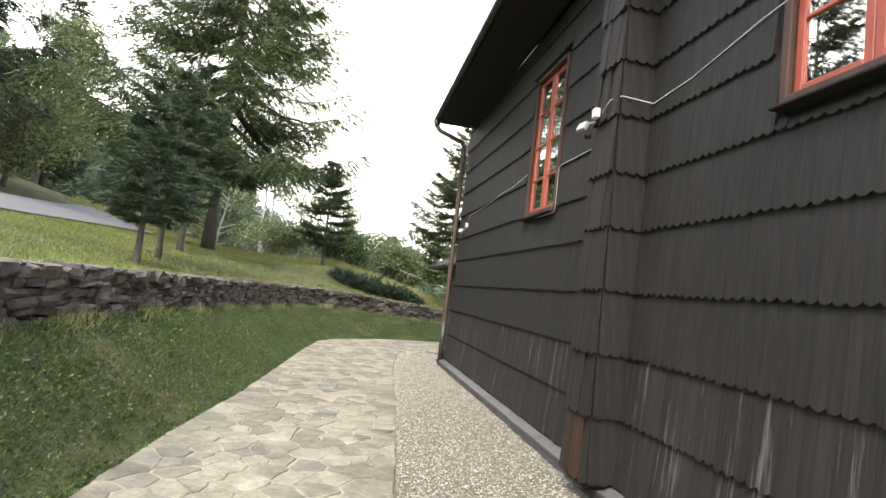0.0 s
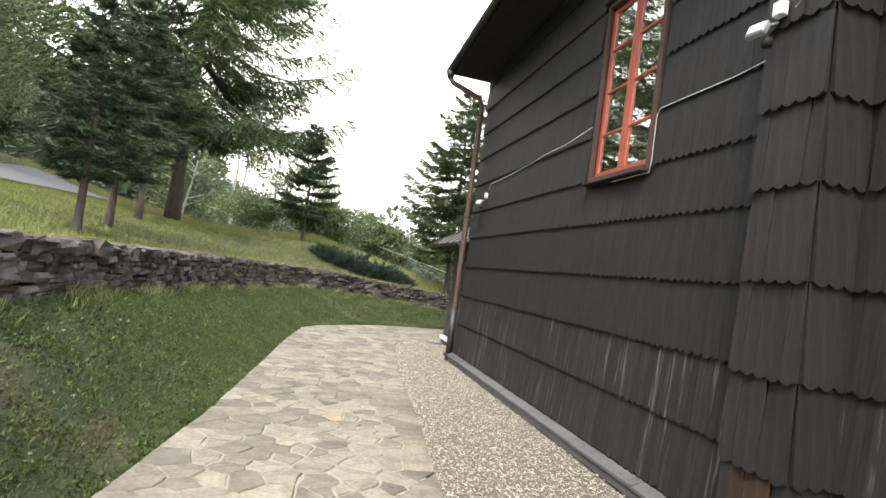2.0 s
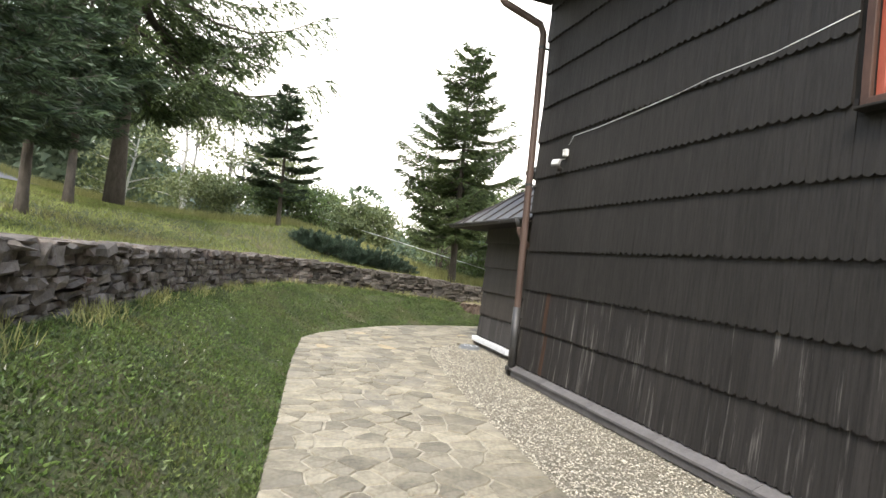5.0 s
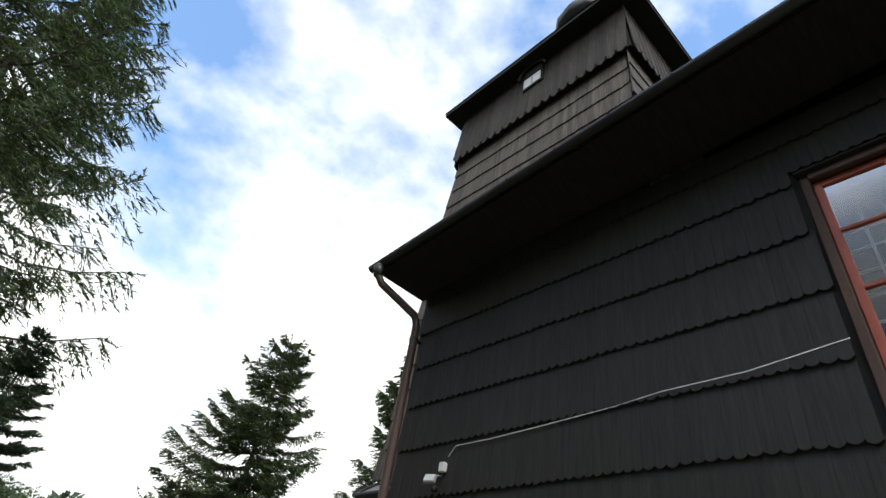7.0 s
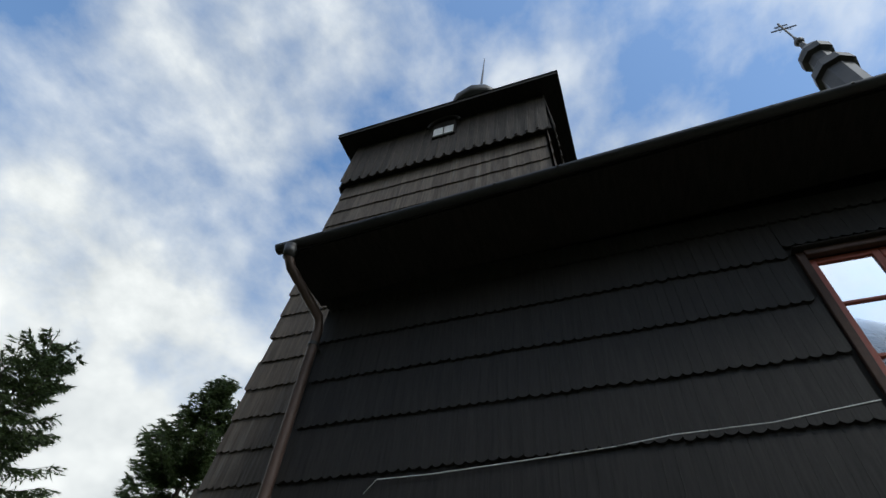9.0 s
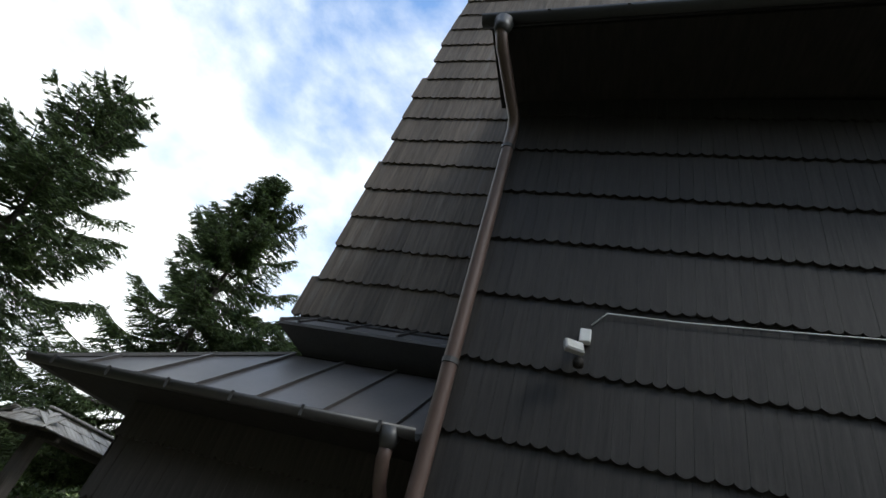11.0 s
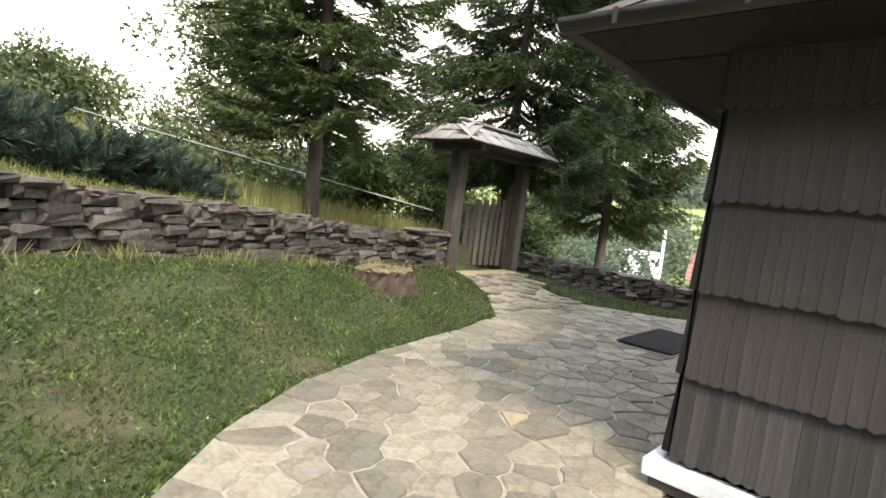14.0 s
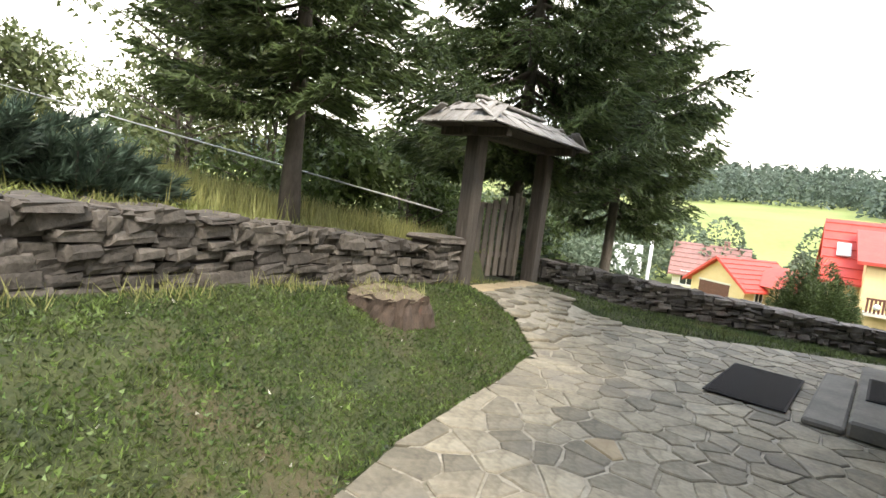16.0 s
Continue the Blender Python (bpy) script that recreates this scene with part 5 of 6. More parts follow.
def spruce(name, label, x, y, H, R, base, needles, seed, droop=0.25, dens=1.0, group="spruces", size=1.0, bare=0.12, z=None, swell=0.12):
    """A spruce: tapered trunk, whorls of limbs, and a crown of needle sprays on side twigs."""
    r = np.random.default_rng(seed)
    ob = thing(name, label, "tree", group, at=(x, y, gz(x, y) if z is None else z))
    bend = r.normal(0, 0.012, 2) * H
    tr = 0.0108 * H + 0.028
    trunk = [(bend[0] * f * f, bend[1] * f * f, -0.25 + (H + 0.25) * f) for f in np.linspace(0, 1, 9)]
    limbs, P, D = Build(), [], []
    limbs.tube(trunk, [tr * (1.35 if i == 0 else 1) * (1 - 0.94 * i / 8) for i in range(9)], 10)
    step = (0.245 + 0.011 * H) * size ** 0.7
    z0 = base
    while z0 < H * 0.985:
        f = (z0 - base) / (H - base)
        L0 = R * (1 - f) ** 0.74 * (0.55 + 0.45 * min(1, f / swell))
        for k in range(r.integers(7, 10)):
            a = r.uniform(0, 2 * np.pi)
            L = max(0.12, L0 * r.uniform(0.62, 1.16))
            zc = z0 + r.uniform(-0.22, 0.22) * step
            rise = 0.55 * f * f + 0.12 - droop * (1 - f)
            out = np.array([np.cos(a), np.sin(a), 0])
            side = np.array([-np.sin(a), np.cos(a), 0])
            s = np.linspace(0, 1, 6)[:, None]
            c0 = np.array([bend[0] * (zc / H) ** 2, bend[1] * (zc / H) ** 2, zc])
            curve = c0 + out * L * s + np.array([0, 0, 1]) * L * (rise * s - 0.35 * droop * np.sin(np.pi * s) * 1.2 + 0.1 * s ** 3)
            limbs.tube([tuple(p) for p in curve], [max(0.006, 0.012 * L + 0.006) * (1 - 0.8 * i / 5) for i in range(6)], 4, False)
            m = max(5, int(L * 14 * dens))
            t = np.sort(r.uniform(bare, 1.0, m))
            pts = np.stack([np.interp(t, s[:, 0], curve[:, i]) for i in range(3)], 1)
            sg = np.where(np.arange(m) % 2, 1, -1)[:, None]
            ll = (0.42 * L * (1 - 0.62 * t) * r.uniform(0.55, 1.1, m) + 0.06)[:, None]
            d = out * 0.62 + side * sg * r.uniform(0.5, 1.0, (m, 1)) + np.array([0, 0, 1]) * (-droop * r.uniform(0.3, 1.5, (m, 1)) + 0.25 * f)
            d /= np.linalg.norm(d, axis=1, keepdims=True)
            per = max(10, int(15 * size ** 0.3))
            u = r.uniform(0, 1, (m, per, 1))
            q = pts[:, None] + d[:, None] * ll[:, None] * u + np.array([0, 0, -0.5 * droop]) * (ll[:, None] * u) ** 1.5
            P.append(q.reshape(-1, 3))
            D.append((np.repeat(d[:, None], per, 1) + r.normal(0, 0.33, (m, per, 3)) + np.array([0, 0, -0.2 * droop])).reshape(-1, 3))
        z0 += step
    top = np.array([bend[0], bend[1], H])
    P.append(top + np.stack([np.zeros(30), np.zeros(30), -r.uniform(0, 0.5, 30)], 1))
    D.append(r.normal(0, 0.5, (30, 3)) + np.array([0, 0, 1.0]))
    v, f = sprays(np.concatenate(P), np.concatenate(D), 0.125 * size, 0.0145 * size, r)
    crown = new("crown", big_mesh("crown", v, f, needles))
    crown.parent = ob
    limbs.part("trunk", BARK, ob, smooth=True)
    return ob


def broadleaf(name, label, x, y, H, R, leaves, seed, n=9000, bark=BARK, low=0.25, size=0.1, group="broadleaf trees", stems=1):
    """A broadleaf tree or shrub: forked trunk, limbs, and a ragged crown of separate leaves."""
    r = np.random.default_rng(seed)
    ob = thing(name, label, "tree", group, at=(x, y, gz(x, y)))
    wood, tips = Build(), []
    for s in range(stems):
        a0 = r.uniform(0, 6.28)
        fx, fy = 0.3 * R * (stems > 1) * np.cos(a0), 0.3 * R * (stems > 1) * np.sin(a0)
        pts = [(fx * f + r.normal(0, 0.03 * R), fy * f + r.normal(0, 0.03 * R), -0.2 + H * 0.9 * f) for f in np.linspace(0, 1, 6)]
        wood.tube(pts, [(0.02 * H + 0.02) / stems ** 0.5 * (1 - 0.85 * i / 5) for i in range(6)], 8, False)
        for k in range(9):
            f = r.uniform(max(0.15, low - 0.1), 0.95)
            p = np.array([np.interp(f, np.linspace(0, 1, 6), [q[i] for q in pts]) for i in range(3)])
            a = r.uniform(0, 6.28)
            L = R * r.uniform(0.5, 1.0) * (1.05 - 0.5 * abs(2 * f - 1.0))
            e = p + np.array([np.cos(a) * L, np.sin(a) * L, L * r.uniform(0.15, 0.6)])
            wood.tube([tuple(p), tuple((p + e) / 2 + np.array([0, 0, 0.06 * L])), tuple(e)], [0.006 * H + 0.008, 0.004 * H + 0.005, 0.004], 5, False)
            tips += [(p * 0.45 + e * 0.55, 0.34 * R), (e, 0.3 * R)]
        tips.append((np.array(pts[-1]), 0.35 * R))
    pick = r.integers(0, len(tips), n)
    c, rad = np.array([t[0] for t in tips])[pick], np.array([t[1] for t in tips])[pick][:, None]
    d = r.normal(size=(n, 3))
    d /= np.linalg.norm(d, axis=1, keepdims=True)
    P = c + d * rad * r.uniform(0.25, 1.15, (n, 1)) * np.array([1, 1, 0.75])
    P[:, 2] = np.maximum(P[:, 2], low * H * 0.5)
    v, f = sprays(P, d + r.normal(0, 0.8, (n, 3)) + np.array([0, 0, -0.3]), size * 1.2, size * 0.36, r)
    crown = new("crown", big_mesh("crown", v, f, leaves))
    crown.parent = ob
    wood.part("trunk", bark, ob, smooth=True)
    return ob


spruce("spruce_tree", "young blue-green spruce with a bare lower trunk on the lawn", -4.2, 6.3, 3.6, 1.0, 0.85, NEEDLE_B, 11, 0.12, 2.3, size=0.95)
spruce("spruce_tree", "slender blue-green spruce with a bare lower trunk on the lawn", -4.55, 8.8, 4.5, 1.15, 1.05, NEEDLE_B, 12, 0.12, 2.1, size=1.0)
spruce("spruce_tree", "blue-green spruce close beside a tall old spruce", -5.0, 12.4, 5.6, 1.5, 1.5, NEEDLE_B, 13, 0.14, 2.1, size=1.1)
spruce("spruce_tree", "tall old spruce with drooping branches and a thick trunk", -5.3, 17.6, 17.5, 6.2, 4.0, NEEDLE, 14, 0.42, 1.5, size=1.5)
spruce("spruce_tree", "small dense blue spruce standing above the stone wall", -0.95, 16.1, 4.05, 1.2, 0.85, NEEDLE_B, 15, 0.1, 3.0, size=0.9, z=2.0)
spruce("spruce_tree", "mid-sized spruce with a clean trunk behind the stone wall", 3.9, 14.75, 7.1, 2.3, 1.3, NEEDLE, 16, 0.24, 3.6, size=0.85, swell=0.4)
spruce("spruce_tree", "tall dense spruce rising behind the gate", 9.0, 15.2, 10.6, 3.2, 2.2, NEEDLE, 17, 0.34, 4.0, size=1.1)
spruce("spruce_tree", "tall drooping spruce with a thin dark trunk beyond the wall", 15.4, 15.85, 13.0, 2.7, 3.0, NEEDLE, 18, 0.4, 3.0, size=1.2)
spruce("spruce_tree", "small bushy spruce behind the wall beside the gate", 10.3, 15.9, 2.5, 1.0, 0.2, NEEDLE_B, 19, 0.1, 1.5, size=0.8)
spruce("spruce_tree", "tall dark spruce on the hillside above the lane", -15.5, 16.5, 17.0, 4.6, 2.0, NEEDLE_D, 20, 0.4, 0.7, size=1.9)
spruce("spruce_tree", "slender dark spruce high on the hillside", -17.5, 31, 13.5, 2.8, 1.5, NEEDLE_D, 21, 0.3, 0.8, size=1.7)
spruce("spruce_tree", "slender dark spruce high on the hillside", -21, 25, 15.0, 3.0, 1.5, NEEDLE_D, 22, 0.3, 0.8, size=1.8)
broadleaf("willow_tree", "loose pale green willow beside the lane", -13.4, 19.5, 5.6, 2.6, LEAF_L, 30, 9000, low=0.05, size=0.13, stems=4)
broadleaf("willow_tree", "tall loose pale green willow on the hillside", -15.5, 26, 9.0, 3.4, LEAF_L, 31, 9000, low=0.1, size=0.17, stems=3)
for i, (x, y, h, R) in enumerate(((-5.2, 33, 8.6, 2.4), (-2.6, 36, 9.2, 2.6), (0.2, 38, 8.4, 2.6), (-8.5, 35, 7.2, 2.5))):
    broadleaf("birch_tree", "slim pale birch with thin airy foliage", x, y, h, R, LEAF_L, 40 + i, 4200, BIRCH, 0.2, 0.16, "birches", 2)
for i, (x, y, h, R) in enumerate(((5.6, 20.5, 4.6, 2.0), (8.0, 21.5, 5.0, 2.2), (11.5, 20.0, 4.6, 2.0), (3.0, 23.5, 2.0, 1.7), (0.0, 25, 2.0, 1.7), (14.0, 21, 4.4, 2.0), (-3.2, 27, 2.4, 1.8), (6.8, 17.6, 2.0, 1.3), (12.5, 17.2, 2.4, 1.3), (17.5, 20.5, 4.2, 2.0), (10.0, 30, 6.0, 3.0), (2.2, 33, 4.0, 2.6))):
    broadleaf("broadleaf_shrub", "bright green broadleaf thicket behind the churchyard", x, y, h, R, LEAF if i % 3 else LEAF_L, 60 + i, 7000, BARK, 0.06, 0.12, "thicket shrubs", 4)

# spreading juniper above the wall, and the round bush beyond it


def bush(name, label, x, y, clumps, n, material, seed, upward, length):
    r = np.random.default_rng(seed)
    ob = thing(name, label, "shrub", at=(x, y, gz(x, y)))
    stems, P, D = Build(), [], []
    for cx, cy, cr, ch in clumps:
        zb = gz(x + cx, y + cy) - gz(x, y)
        m = int(n * cr * ch / sum(c[2] * c[3] for c in clumps))
        a, u = r.uniform(0, 2 * np.pi, m), np.sqrt(r.uniform(0, 1, m))
        rr = cr * u
        hgt = ch * np.sqrt(np.clip(1 - u ** 2 * 0.9, 0, 1)) * (1 - 0.55 * r.uniform(0, 1, m) ** 2)
        hgt = hgt * (1 + 0.18 * np.sin(a * 5 + seed))
        P.append(np.stack([cx + rr * np.cos(a), cy + rr * np.sin(a), zb + hgt], 1))
        D.append(np.stack([np.cos(a) * (0.3 + u), np.sin(a) * (0.3 + u), np.full(m, upward)], 1) + r.normal(0, 0.35, (m, 3)))
        for k in range(6):
            t = r.uniform(0, 6.28)
            stems.tube([(cx, cy, zb - 0.1), (cx + 0.5 * cr * math.cos(t), cy + 0.5 * cr * math.sin(t), zb + 0.5 * ch)], [0.025, 0.008], 5, False)
    v, f = sprays(np.concatenate(P), np.concatenate(D), length, length * 0.085, r)
    crown = new("foliage", big_mesh("foliage", v, f, material))
    crown.parent = ob
    stems.part("stem", BARK, ob)
    return ob


r = np.random.default_rng(80)
juniper = thing("juniper_bush", "wide blue-green juniper spreading along the wall top", "shrub", at=(1.0, 14.75, gz(1.0, 14.75)))
stems, P, D = Build(), [], []
for cx, cy, reach in ((-1.25, -0.05, 0.62), (-0.85, -0.2, 0.78), (-0.35, 0.1, 0.84), (0.15, -0.15, 0.74), (0.6, 0.05, 0.82), (1.05, -0.05, 0.66), (1.35, 0.05, 0.48)):
    zb = gz(1.0 + cx, 14.75 + cy) - gz(1.0, 14.75)
    for k in range(62):
        a, up_way = r.uniform(0, 6.28), r.uniform(0.25, 1.5)
        d = np.array([np.cos(a), np.sin(a) * 0.8, up_way])
        d /= np.linalg.norm(d)
        L = reach * r.uniform(0.55, 1.05)
        s = np.linspace(0, 1, 5)[:, None]
        curve = np.array([cx, cy, zb - 0.05]) + r.normal(0, 0.07, 3) * [1, 1, 0] + d * L * s + np.array([0, 0, -0.16]) * L * s ** 2
        if k % 4 == 0:
            stems.tube([tuple(p) for p in curve], [0.012, 0.01, 0.008, 0.006, 0.003], 4, False)
        t = r.uniform(0.3, 1.0, 150)
        pts = np.stack([np.interp(t, s[:, 0], curve[:, i]) for i in range(3)], 1)
        off = r.normal(0, 1, (150, 3))
        P.append(pts + off * (0.045 * (1.1 - t))[:, None])
        D.append(d + off * 0.42 + np.array([0, 0, 0.1]))
v, f = sprays(np.concatenate(P), np.concatenate(D), 0.10, 0.0085, r)
crown = new("foliage", big_mesh("foliage", v, f, JUNIPER))
crown.parent = juniper
stems.part("stem", BARK, juniper)
RB = 0.6 - gz(15.6, 10.9)
bush("round_bush", "dense rounded dark green bush beyond the wall", 15.6, 10.9, [(0, 0, 0.75, RB), (0.1, -0.45, 0.55, 0.85 * RB), (-0.1, 0.45, 0.55, 0.85 * RB)], 30000, NEEDLE, 81, 0.5, 0.12)
bush("round_bush", "small clipped round tree by the yellow house", 38.0, 5.2, [(0, 0, 0.9, 2.2)], 6000, LEAF, 82, 0.4, 0.16)

# ---- far woods and hedges ----


def woods(name, label, spots, material, seed, per=70, leaf=1.0):
    """Many small trees as one ragged mass; a spot is x, y, height, radius, pointed."""
    r = np.random.default_rng(seed)
    V, F, k = [], [], 0
    spots = np.asarray(spots, float)
    way = (spots[:, 1] - 10.15) / np.maximum(spots[:, 0], 1)
    spots = spots[~((way > 0.06) & (way < 0.25) & (spots[:, 0] > 74) & (spots[:, 0] < 190))]
    zs = ground_z(spots[:, 0], spots[:, 1])
    for (x, y, h, rad, pointed), z in zip(spots, zs):
        f = r.uniform(0.04, 1, per)
        w = rad * ((1 - f) ** 0.8 if pointed else np.sqrt(np.clip(1 - (2 * f - 0.95) ** 2, 0.02, 1)))
        a = r.uniform(0, 2 * np.pi, per)
        P = np.stack([x + w * np.cos(a), y + w * np.sin(a), z + h * f], 1)
        d = np.stack([np.cos(a), np.sin(a), np.full(per, -0.5 if pointed else 0.3)], 1) + r.normal(0, 0.5, (per, 3))
        v, t = sprays(P, d, (0.42 * rad + 0.06 * h) * leaf, (0.16 * rad + 0.03 * h) * leaf, r)
        V.append(v)
        F.append(t + k)
        k += len(v)
    return tagged(new(name, big_mesh(name, np.concatenate(V), np.concatenate(F), material)), label, "woods", kind="stuff")


def patch(n, x0, x1, y0, y1, h, rad, pointed, seed, gap=0.0):
    r = np.random.default_rng(seed)
    x, y = r.uniform(x0, x1, n), r.uniform(y0, y1, n)
    keep = np.sin(x * 0.021 + 1.3) + np.sin(y * 0.017 + seed) > gap - 1
    p = np.full(n, pointed) if pointed in (0, 1) else (r.uniform(0, 1, n) < pointed)
    return np.stack([x, y, h * r.uniform(0.6, 1.3, n), rad * r.uniform(0.7, 1.3, n), p], 1)[keep]


woods("far_woods", "mixed dark woods covering the hills across the valley, haze greyed into their colour", np.concatenate([
    patch(1500, 235, 420, -160, 330, 13, 5, 0.6, 1), patch(420, 205, 240, 60, 330, 11, 5, 0.5, 2), patch(260, 200, 240, -160, 10, 12, 5, 0.6, 3)]), FOREST_HAZED, 90, 95, 0.55)
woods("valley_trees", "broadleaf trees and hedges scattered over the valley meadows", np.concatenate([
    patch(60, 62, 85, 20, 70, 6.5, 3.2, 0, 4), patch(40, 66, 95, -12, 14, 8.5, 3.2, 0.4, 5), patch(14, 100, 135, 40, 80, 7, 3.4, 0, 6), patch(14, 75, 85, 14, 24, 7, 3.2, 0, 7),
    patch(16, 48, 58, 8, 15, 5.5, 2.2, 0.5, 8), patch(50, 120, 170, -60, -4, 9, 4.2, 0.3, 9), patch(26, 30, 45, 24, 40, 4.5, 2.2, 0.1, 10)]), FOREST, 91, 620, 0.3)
woods("hillside_woods", "leafy woods on the hillside above the lane", np.concatenate([patch(90, -70, -24, 10, 90, 11, 4, 0.4, 11), patch(60, -26, -11, 42, 90, 9, 3.5, 0.1, 12), patch(60, -10, 30, 55, 100, 7.5, 3.4, 0.1, 13), patch(40, -60, -20, -40, 12, 10, 4, 0.5, 14)]), FOREST, 92, 480, 0.33)
woods("distant_hills_woods", "woods on the distant hills with blue haze put into their colour", np.concatenate([patch(700, -250, 420, 380, 800, 16, 8, 0.6, 15)]), FOREST_HAZE_BLUE, 93, 60, 0.8)

# ---- grass ----


def blades(name, label, x, y, height, width, material, seed, flop=0.5):
    r = np.random.default_rng(seed)
    P = np.stack([x, y, ground_z(x, y) - 0.005], 1)
    d = r.normal(0, flop, (len(x), 3))
    d[:, 2] = 1
    v, f = sprays(P, d, height, width, r)
    return tagged(new(name, big_mesh(name, v, f, material)), label, "grass", kind="stuff")


def scatter(n, x0, x1, y0, y1, seed, ok):
    r = np.random.default_rng(seed)
    x, y = r.uniform(x0, x1, n), r.uniform(y0, y1, n)
    k = ok(x, y, r)
    return x[k], y[k]


def lawn_ok(x, y, r):
    dw, _ = near(x, y, WALLS)
    bare = np.sin(x * 3.1 + np.sin(y * 2.2) * 2) * np.sin(y * 2.7 + 1.5) > 0.55
    return inside(x, y, YARD) & ~inside(x, y, PAVED) & ~inside(x, y, GRAVELLED) & (dw > 0.1) & (x < 5.9) & (~bare | (r.uniform(0, 1, len(x)) < 0.5))


x, y = scatter(760000, -4.2, 5.9, -4, 14.2, 200, lawn_ok)
blades("lawn_grass", "short mown grass on the churchyard bank", x, y, 0.05, 0.0036, BLADE, 201, 0.8)
x, y = scatter(360000, -4.2, 5.9, -4, 14.2, 202, lawn_ok)
blades("clover", "low clover leaves among the grass", x, y, 0.03, 0.0135, CLOVER, 203, 1.3)


def clump_ok(x, y, r):
    """Uneven clumps a hand or two across."""
    w = np.sin(x * 9.3 + 2.1 * np.sin(y * 4.1)) + np.sin(y * 8.1 + 1.7 * np.sin(x * 5.3)) + 0.7 * np.sin(x * 23 - y * 17)
    return lawn_ok(x, y, r) & (w > 0.75)


x, y = scatter(150000, -4.2, 5.9, -4, 14.2, 214, clump_ok)
blades("grass_tufts", "thicker bright green tufts of grass and weeds", x, y, 0.05, 0.009, TUFT, 215, 0.95)
x, y = scatter(900, -4.2, 5.9, -4, 14.2, 204, lawn_ok)
blades("daisies", "tiny pale flowers scattered in the lawn", x, y, 0.035, 0.009, BLOSSOM, 205, 0.7)


def right_ok(x, y, r):
    return inside(x, y, YARD) & ~inside(x, y, PAVED) & (x > 6)


x, y = scatter(60000, 6.5, 11.5, 6, 14, 206, right_ok)
blades("verge_grass", "short grass verge along the stone wall", x, y, 0.06, 0.006, BLADE, 207, 0.6)


def out_ok(x, y, r):
    dw, _ = near(x, y, WALL_L)
    return ~inside(x, y, YARD) & (dw > 0.12)


x, y = scatter(230000, -12, 7, -2, 24, 208, out_ok)
blades("hill_grass", "mown grass on the slope above the wall", x, y, 0.085, 0.007, HILLG, 209, 0.7)


def tall_ok(x, y, r):
    d, _ = near(x, y, [(-12.0, 24.5), (-6.5, 22), (-3.0, 19.6), (0.5, 18.0), (3.2, 16.0), (5.6, 14.8)])
    return ~inside(x, y, YARD) & (r.uniform(0, 1, len(x)) < np.exp(-(d / 0.9) ** 2)) & (near(x, y, WALL_L)[0] > 0.3)


x, y = scatter(260000, -13, 6.2, 13.6, 27, 210, tall_ok)
blades("tall_grass", "tall straw-coloured seeding grass on the slope", x, y, 0.3, 0.007, STRAW, 211, 0.22)


def tuft_ok(x, y, r):
    d, _ = near(x, y, WALL_L)
    return (d < 0.32) & (d > 0.05) & (r.uniform(0, 1, len(x)) < 0.5 + 0.5 * np.sin(x * 5 + y * 3))


x, y = scatter(120000, -3.8, 5.8, -2, 14.5, 212, tuft_ok)
blades("wall_weeds", "dry weeds along the foot and top of the stone wall", x, y, 0.14, 0.005, STRAW, 213, 0.45)

# ---- dry stone walls, stone by stone ----


def rock_data(l, h, d, r):
    """A rough block: three rings of eight corners, pulled in above and below."""
    ring = [(-0.5, -0.42), (-0.42, -0.5), (0.42, -0.5), (0.5, -0.42), (0.5, 0.42), (0.42, 0.5), (-0.42, 0.5), (-0.5, 0.42)]
    v = []
    for z, s in ((0.02, 0.965), (0.5, 1.0), (0.98, 0.955)):
        for x, y in ring:
            v.append((l * (x * s + r.normal(0, 0.03)), d * (y * s + r.normal(0, 0.04)), h * (z + r.normal(0, 0.09))))
    f = [tuple(range(7, -1, -1)), tuple(range(16, 24))]
    for k in range(2):
        f += [(8 * k + i, 8 * k + (i + 1) % 8, 8 * k + 8 + (i + 1) % 8, 8 * k + 8 + i) for i in range(8)]
    return v, f


def along(line):
    """Points every few centimetres along a wall: x, y, base, top, tangent."""
    out = []
    for p, q in zip(line, line[1:]):
        n = max(2, int(math.hypot(q[0] - p[0], q[1] - p[1]) / 0.05))
        out += [tuple(p[i] + (q[i] - p[i]) * k / n for i in range(4)) for k in range(n)]
    return np.array(out + [line[-1]])


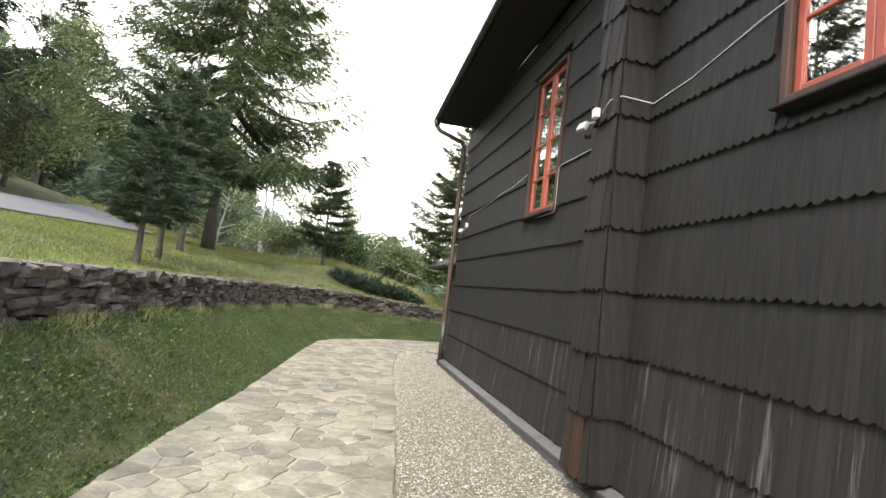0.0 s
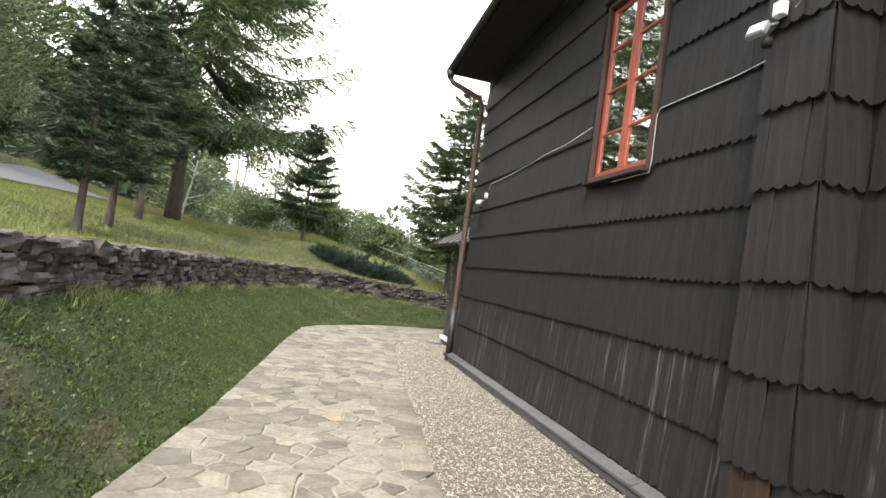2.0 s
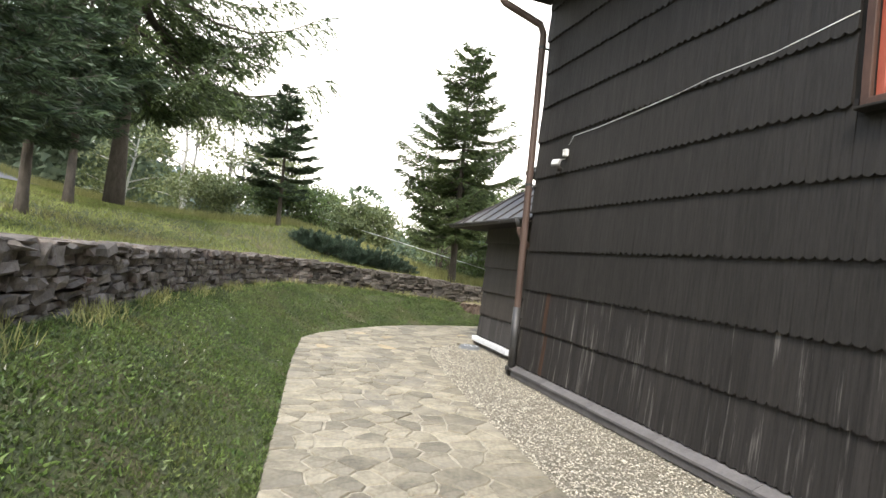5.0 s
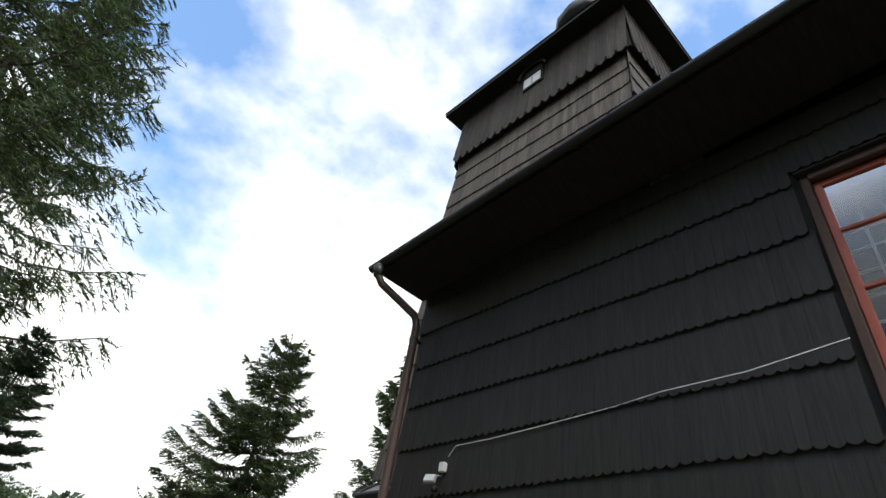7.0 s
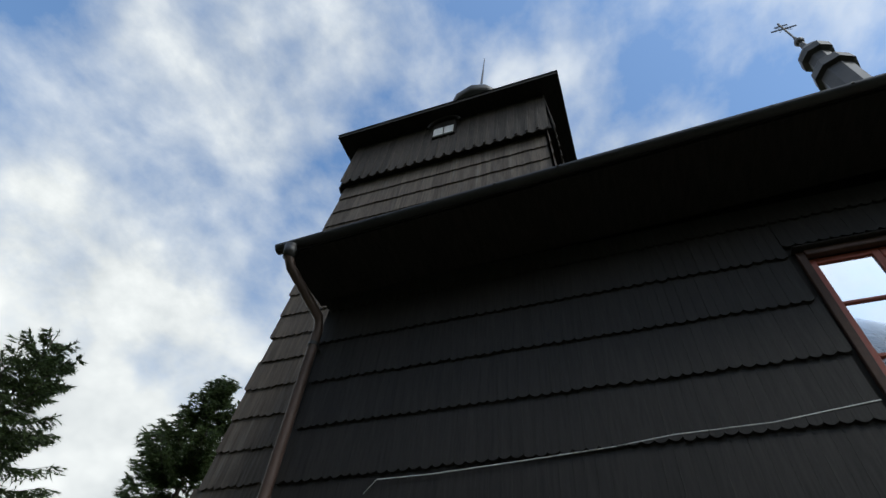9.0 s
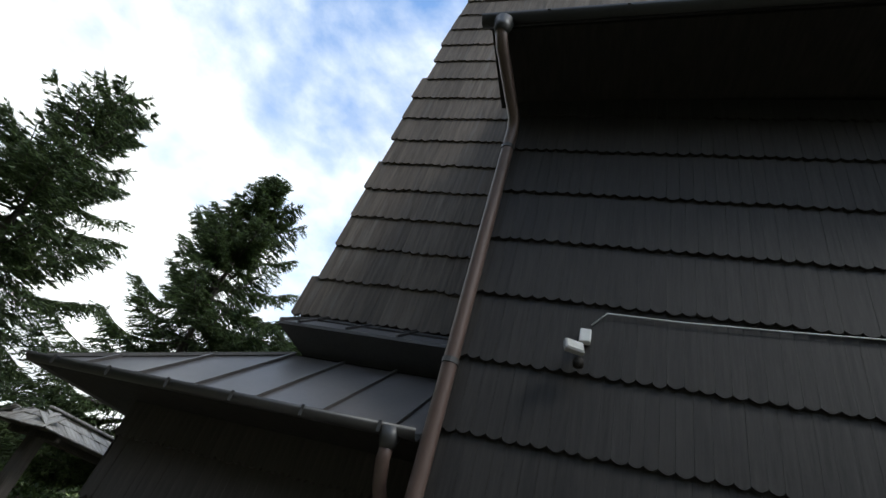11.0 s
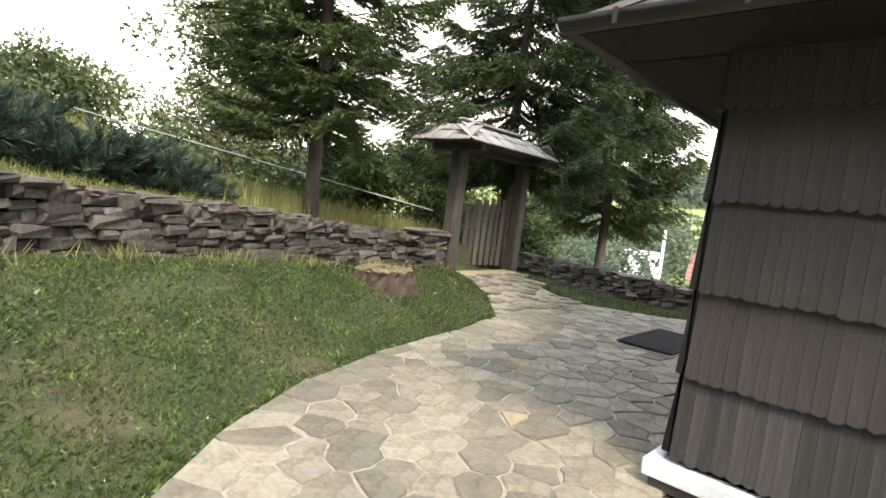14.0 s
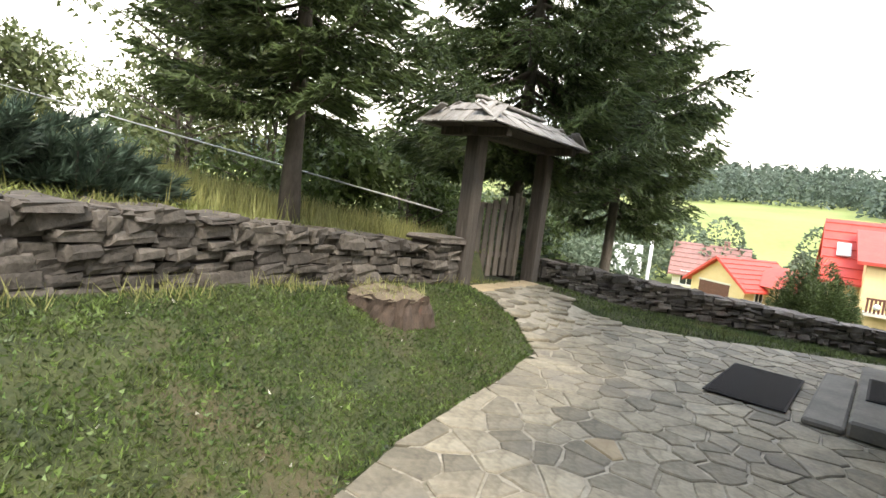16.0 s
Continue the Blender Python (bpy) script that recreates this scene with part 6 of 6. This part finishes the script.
def stone_wall(name, label, line, side, single, seed, s0=0.0):
    r = np.random.default_rng(seed)
    pts = along(line)
    dist = np.r_[0, np.cumsum(np.hypot(*np.diff(pts[:, :2], axis=0).T))]
    total = dist[-1]

    def at(s):
        p = [np.interp(s, dist, pts[:, i]) for i in range(4)]
        a = [np.interp(s + 0.1, dist, pts[:, i]) - np.interp(s - 0.1, dist, pts[:, i]) for i in range(2)]
        return p, math.atan2(a[1], a[0])

    core = Build()
    S = np.linspace(0, total, int(total / 0.25) + 2)
    for s in S:
        p, a = at(s)
        nx, ny = -math.sin(a) * side, math.cos(a) * side
        for o in (0.06, 0.36):
            core.v += [(p[0] + nx * o, p[1] + ny * o, p[2] - 0.3), (p[0] + nx * o, p[1] + ny * o, p[3] - 0.03)]
    for i in range(len(S) - 1):
        k = 4 * i
        core.f += [(k, k + 1, k + 5, k + 4), (k + 1, k + 3, k + 7, k + 5), (k + 3, k + 2, k + 6, k + 7)]
    ob = tagged(core.part(name, EARTH), label, "wall", kind="structure")
    joined, count = Build(), 0
    level = 0.0
    row = 0
    tall = max(p[3] - p[2] for p in line) + 0.05
    while level < tall:
        h = r.uniform(0.04, 0.095)
        s = s0 + r.uniform(0, 0.2)
        while s < total - 0.05:
            l = min(0.08 + 0.3 * r.random() ** 1.4, total - s)
            p, a = at(s + l / 2)
            top = p[3] - p[2]
            last = level + h > top - 0.05
            if level < top:
                hh = (top - level + r.uniform(0.0, 0.05)) if last else h * r.uniform(0.75, 1.12)
                hh = max(hh, 0.035)
                depth = 0.44 if last else 0.3
                v, f = rock_data(l * 0.985, hh, depth, r)
                nx, ny = -math.sin(a) * side, math.cos(a) * side
                o = depth / 2 - 0.02 + r.uniform(-0.045, 0.04) - (0.02 if last else 0)
                m = pose(p[0] + nx * o, p[1] + ny * o, p[2] + level - 0.04, r.normal(0, 1.5), r.normal(0, 1.5), math.degrees(a) + r.normal(0, 2.5))
                if single(p[0], p[1]) and count < 300:
                    count += 1
                    me = Build().add(v, f).mesh("stone", ROCK)
                    st2 = new("stone", me)
                    st2.parent = ob
                    st2.matrix_world = m
                else:
                    joined.add(v, f, m)
            s += l
        level += h
        row += 1
    if joined.v:
        jo = joined.part("stones", ROCK_J, ob)
        jo["kind"] = "stuff"
    return ob


stone_wall("wall_stone_long", "mossy dry stone wall of flat dark sandstone blocks", WALL_L[1:], 1, lambda x, y: x > -0.4, 301)
stone_wall("wall_stone_east", "low dry stone wall of flat dark sandstone blocks", WALL_R[:6], 1, lambda x, y: x < 9.6, 302)
pier = tagged(Build().soft_box((5.36, 13.98, 0.1), (5.7, 14.3, 0.7), 0.03).part("wall_pier", EARTH), "stone pier ending the wall beside the gate", "pier", kind="structure")
r = np.random.default_rng(303)
z = 0.22
while z < 0.74:
    h = r.uniform(0.08, 0.13)
    for i in range(2):
        l = 0.22 if i else 0.26
        v, f = rock_data(l, h, 0.4, r)
        ob = Build().add(v, f).part("stone", ROCK, pier)
        ob.matrix_world = pose(5.42 + 0.23 * i + r.uniform(-0.02, 0.02), 14.1 + r.uniform(-0.02, 0.02), z, 0, 0, r.normal(0, 3))
    z += h
v, f = rock_data(0.56, 0.07, 0.48, r)
ob = Build().add(v, f).part("capstone", ROCK, pier, "flat pale capstone")
ob.matrix_world = pose(5.5, 14.1, z, 0, 1, 4)

# ---- crazy paving ----


def voronoi(seeds, reach=0.95):
    """The cell of each seed, cut from a square by its neighbours."""
    cells = []
    for i, (x, y) in enumerate(seeds):
        poly = [(-0.5, -0.5), (0.5, -0.5), (0.5, 0.5), (-0.5, 0.5)]
        d = seeds - (x, y)
        q = np.hypot(d[:, 0], d[:, 1])
        for j in np.argsort(q)[1:22]:
            if q[j] > reach:
                break
            nx, ny = d[j]
            c = (nx * nx + ny * ny) / 2
            out = []
            for a, b in zip(poly, poly[1:] + poly[:1]):
                sa, sb = a[0] * nx + a[1] * ny - c, b[0] * nx + b[1] * ny - c
                if sa <= 0:
                    out.append(a)
                if (sa < 0) != (sb < 0) and sa != sb:
                    t = sa / (sa - sb)
                    out.append((a[0] + t * (b[0] - a[0]), a[1] + t * (b[1] - a[1])))
            poly = out
            if not poly:
                break
        cells.append(poly)
    return cells


r = np.random.default_rng(400)
seeds = []
grid = {}
for _ in range(26000):
    x, y = r.uniform(-3.2, 9.6), r.uniform(-6.5, 14.7)
    gap = 0.1 + 0.24 * r.random() ** 1.2
    key = (int(x // 0.4), int(y // 0.4))
    if all((x - a) ** 2 + (y - b) ** 2 > gap * gap for i in (-1, 0, 1) for j in (-1, 0, 1) for a, b in grid.get((key[0] + i, key[1] + j), ())):
        grid.setdefault(key, []).append((x, y))
        seeds.append((x, y))
seeds = np.array(seeds)
dk, (ex, ey) = near(seeds[:, 0], seeds[:, 1], [(*p, *p) for p in PAVED], True)
own = inside(seeds[:, 0], seeds[:, 1], PAVED) & (dk > 0.05)
rim = own & (dk < 0.4)
ghosts = 2 * np.stack([ex, ey], 1)[rim] - seeds[rim]
keep = np.r_[np.ones(own.sum(), bool), np.zeros(len(ghosts), bool)]
seeds = np.concatenate([seeds[own], ghosts])
cells = voronoi(seeds)
joined, count = Build(), 0
for (x, y), poly, k in zip(seeds, cells, keep):
    if not k or len(poly) < 3 or (1.85 < x < 2.6 and y < 9.56):
        continue
    cx0, cy0 = sum(p[0] for p in poly) / len(poly), sum(p[1] for p in poly) / len(poly)
    pts = []
    for a, b in zip(poly, poly[1:] + poly[:1]):
        pts.append(a)
        if math.hypot(b[0] - a[0], b[1] - a[1]) > 0.09:
            t = r.uniform(0.35, 0.65)
            pts.append((a[0] + t * (b[0] - a[0]) + r.normal(0, 0.008), a[1] + t * (b[1] - a[1]) + r.normal(0, 0.008)))
    rad = np.mean([math.hypot(p[0] - cx0, p[1] - cy0) for p in pts])
    if rad < 0.035:
        continue
    g = max(0.6, 1 - r.uniform(0.005, 0.016) / rad)
    pts = [(cx0 + (p[0] - cx0) * g, cy0 + (p[1] - cy0) * g) for p in pts]
    n = len(pts)
    lift = r.uniform(-0.002, 0.006)
    tx, ty = r.normal(0, 0.006, 2)
    v = []
    for s, z in ((1.0, -0.03), (1.0, -0.004), (1 - 0.009 / rad, 0.004)):
        for px, py in pts:
            qx, qy = cx0 + (px - cx0) * s, cy0 + (py - cy0) * s
            v.append((qx, qy, z + lift + (tx * qx + ty * qy) * (z > -0.02)))
    f = [tuple(range(2 * n, 3 * n))]
    for q in (0, n):
        f += [(q + i, q + (i + 1) % n, q + n + (i + 1) % n, q + n + i) for i in range(n)]
    m = Matrix.Translation((x, y, gz(x, y)))
    if count < 300 and ((y > 8.6 and y < 12.6 and x < 4.2) or (1.2 < y < 5.2 and -1.9 < x < 0.4)):
        count += 1
        ob = new("flagstone", Build().add(v, f).mesh("flagstone", FLAG_O if r.random() < 0.04 else FLAG))
        ob.parent = pavement
        ob.matrix_world = m
    else:
        joined.add(v, f, m)
jo = joined.part("flagstones", FLAG_J, pavement)
jo["kind"] = "stuff"

# ---- gravel ----
r = np.random.default_rng(500)
n = 85000
x, y = r.uniform(-1.0, 2.45, n), r.uniform(-4.5, 9.45, n)
wallx = 1.97 + (y - 7) * 0.03 - 0.17
k = inside(x, y, GRAVELLED) & (x < np.where(y > 7, 2.3, wallx)) & (np.hypot(x - 2.14, y - 9.1) > 0.19)
x, y = x[k], y[k]
n = len(x)
c = np.stack([x, y, r.uniform(-0.016, 0.004, n)], 1)
size = r.uniform(0.0055, 0.0112, (n, 1, 1))
octa = np.array([(1, 0, 0), (0, 1, 0), (-1, 0, 0), (0, -1, 0), (0, 0, 0.7), (0, 0, -0.7)], float)
t = r.uniform(0, 6.28, n)
ca, sa = np.cos(t)[:, None], np.sin(t)[:, None]
o = octa[None] * size * r.uniform(0.6, 1.3, (n, 6, 1))
o = np.stack([o[..., 0] * ca * 1.3 - o[..., 1] * sa, o[..., 0] * sa * 1.3 + o[..., 1] * ca, o[..., 2]], -1)
v = (c[:, None] + o).reshape(-1, 3)
tri = np.array([(0, 1, 4), (1, 2, 4), (2, 3, 4), (3, 0, 4)])
f = (tri[None] + 6 * np.arange(n)[:, None, None]).reshape(-1, 3)
tagged(new("gravel", big_mesh("gravel", v, f, PEBBLE)), "loose fine pale gravel chippings", "gravel", kind="stuff")
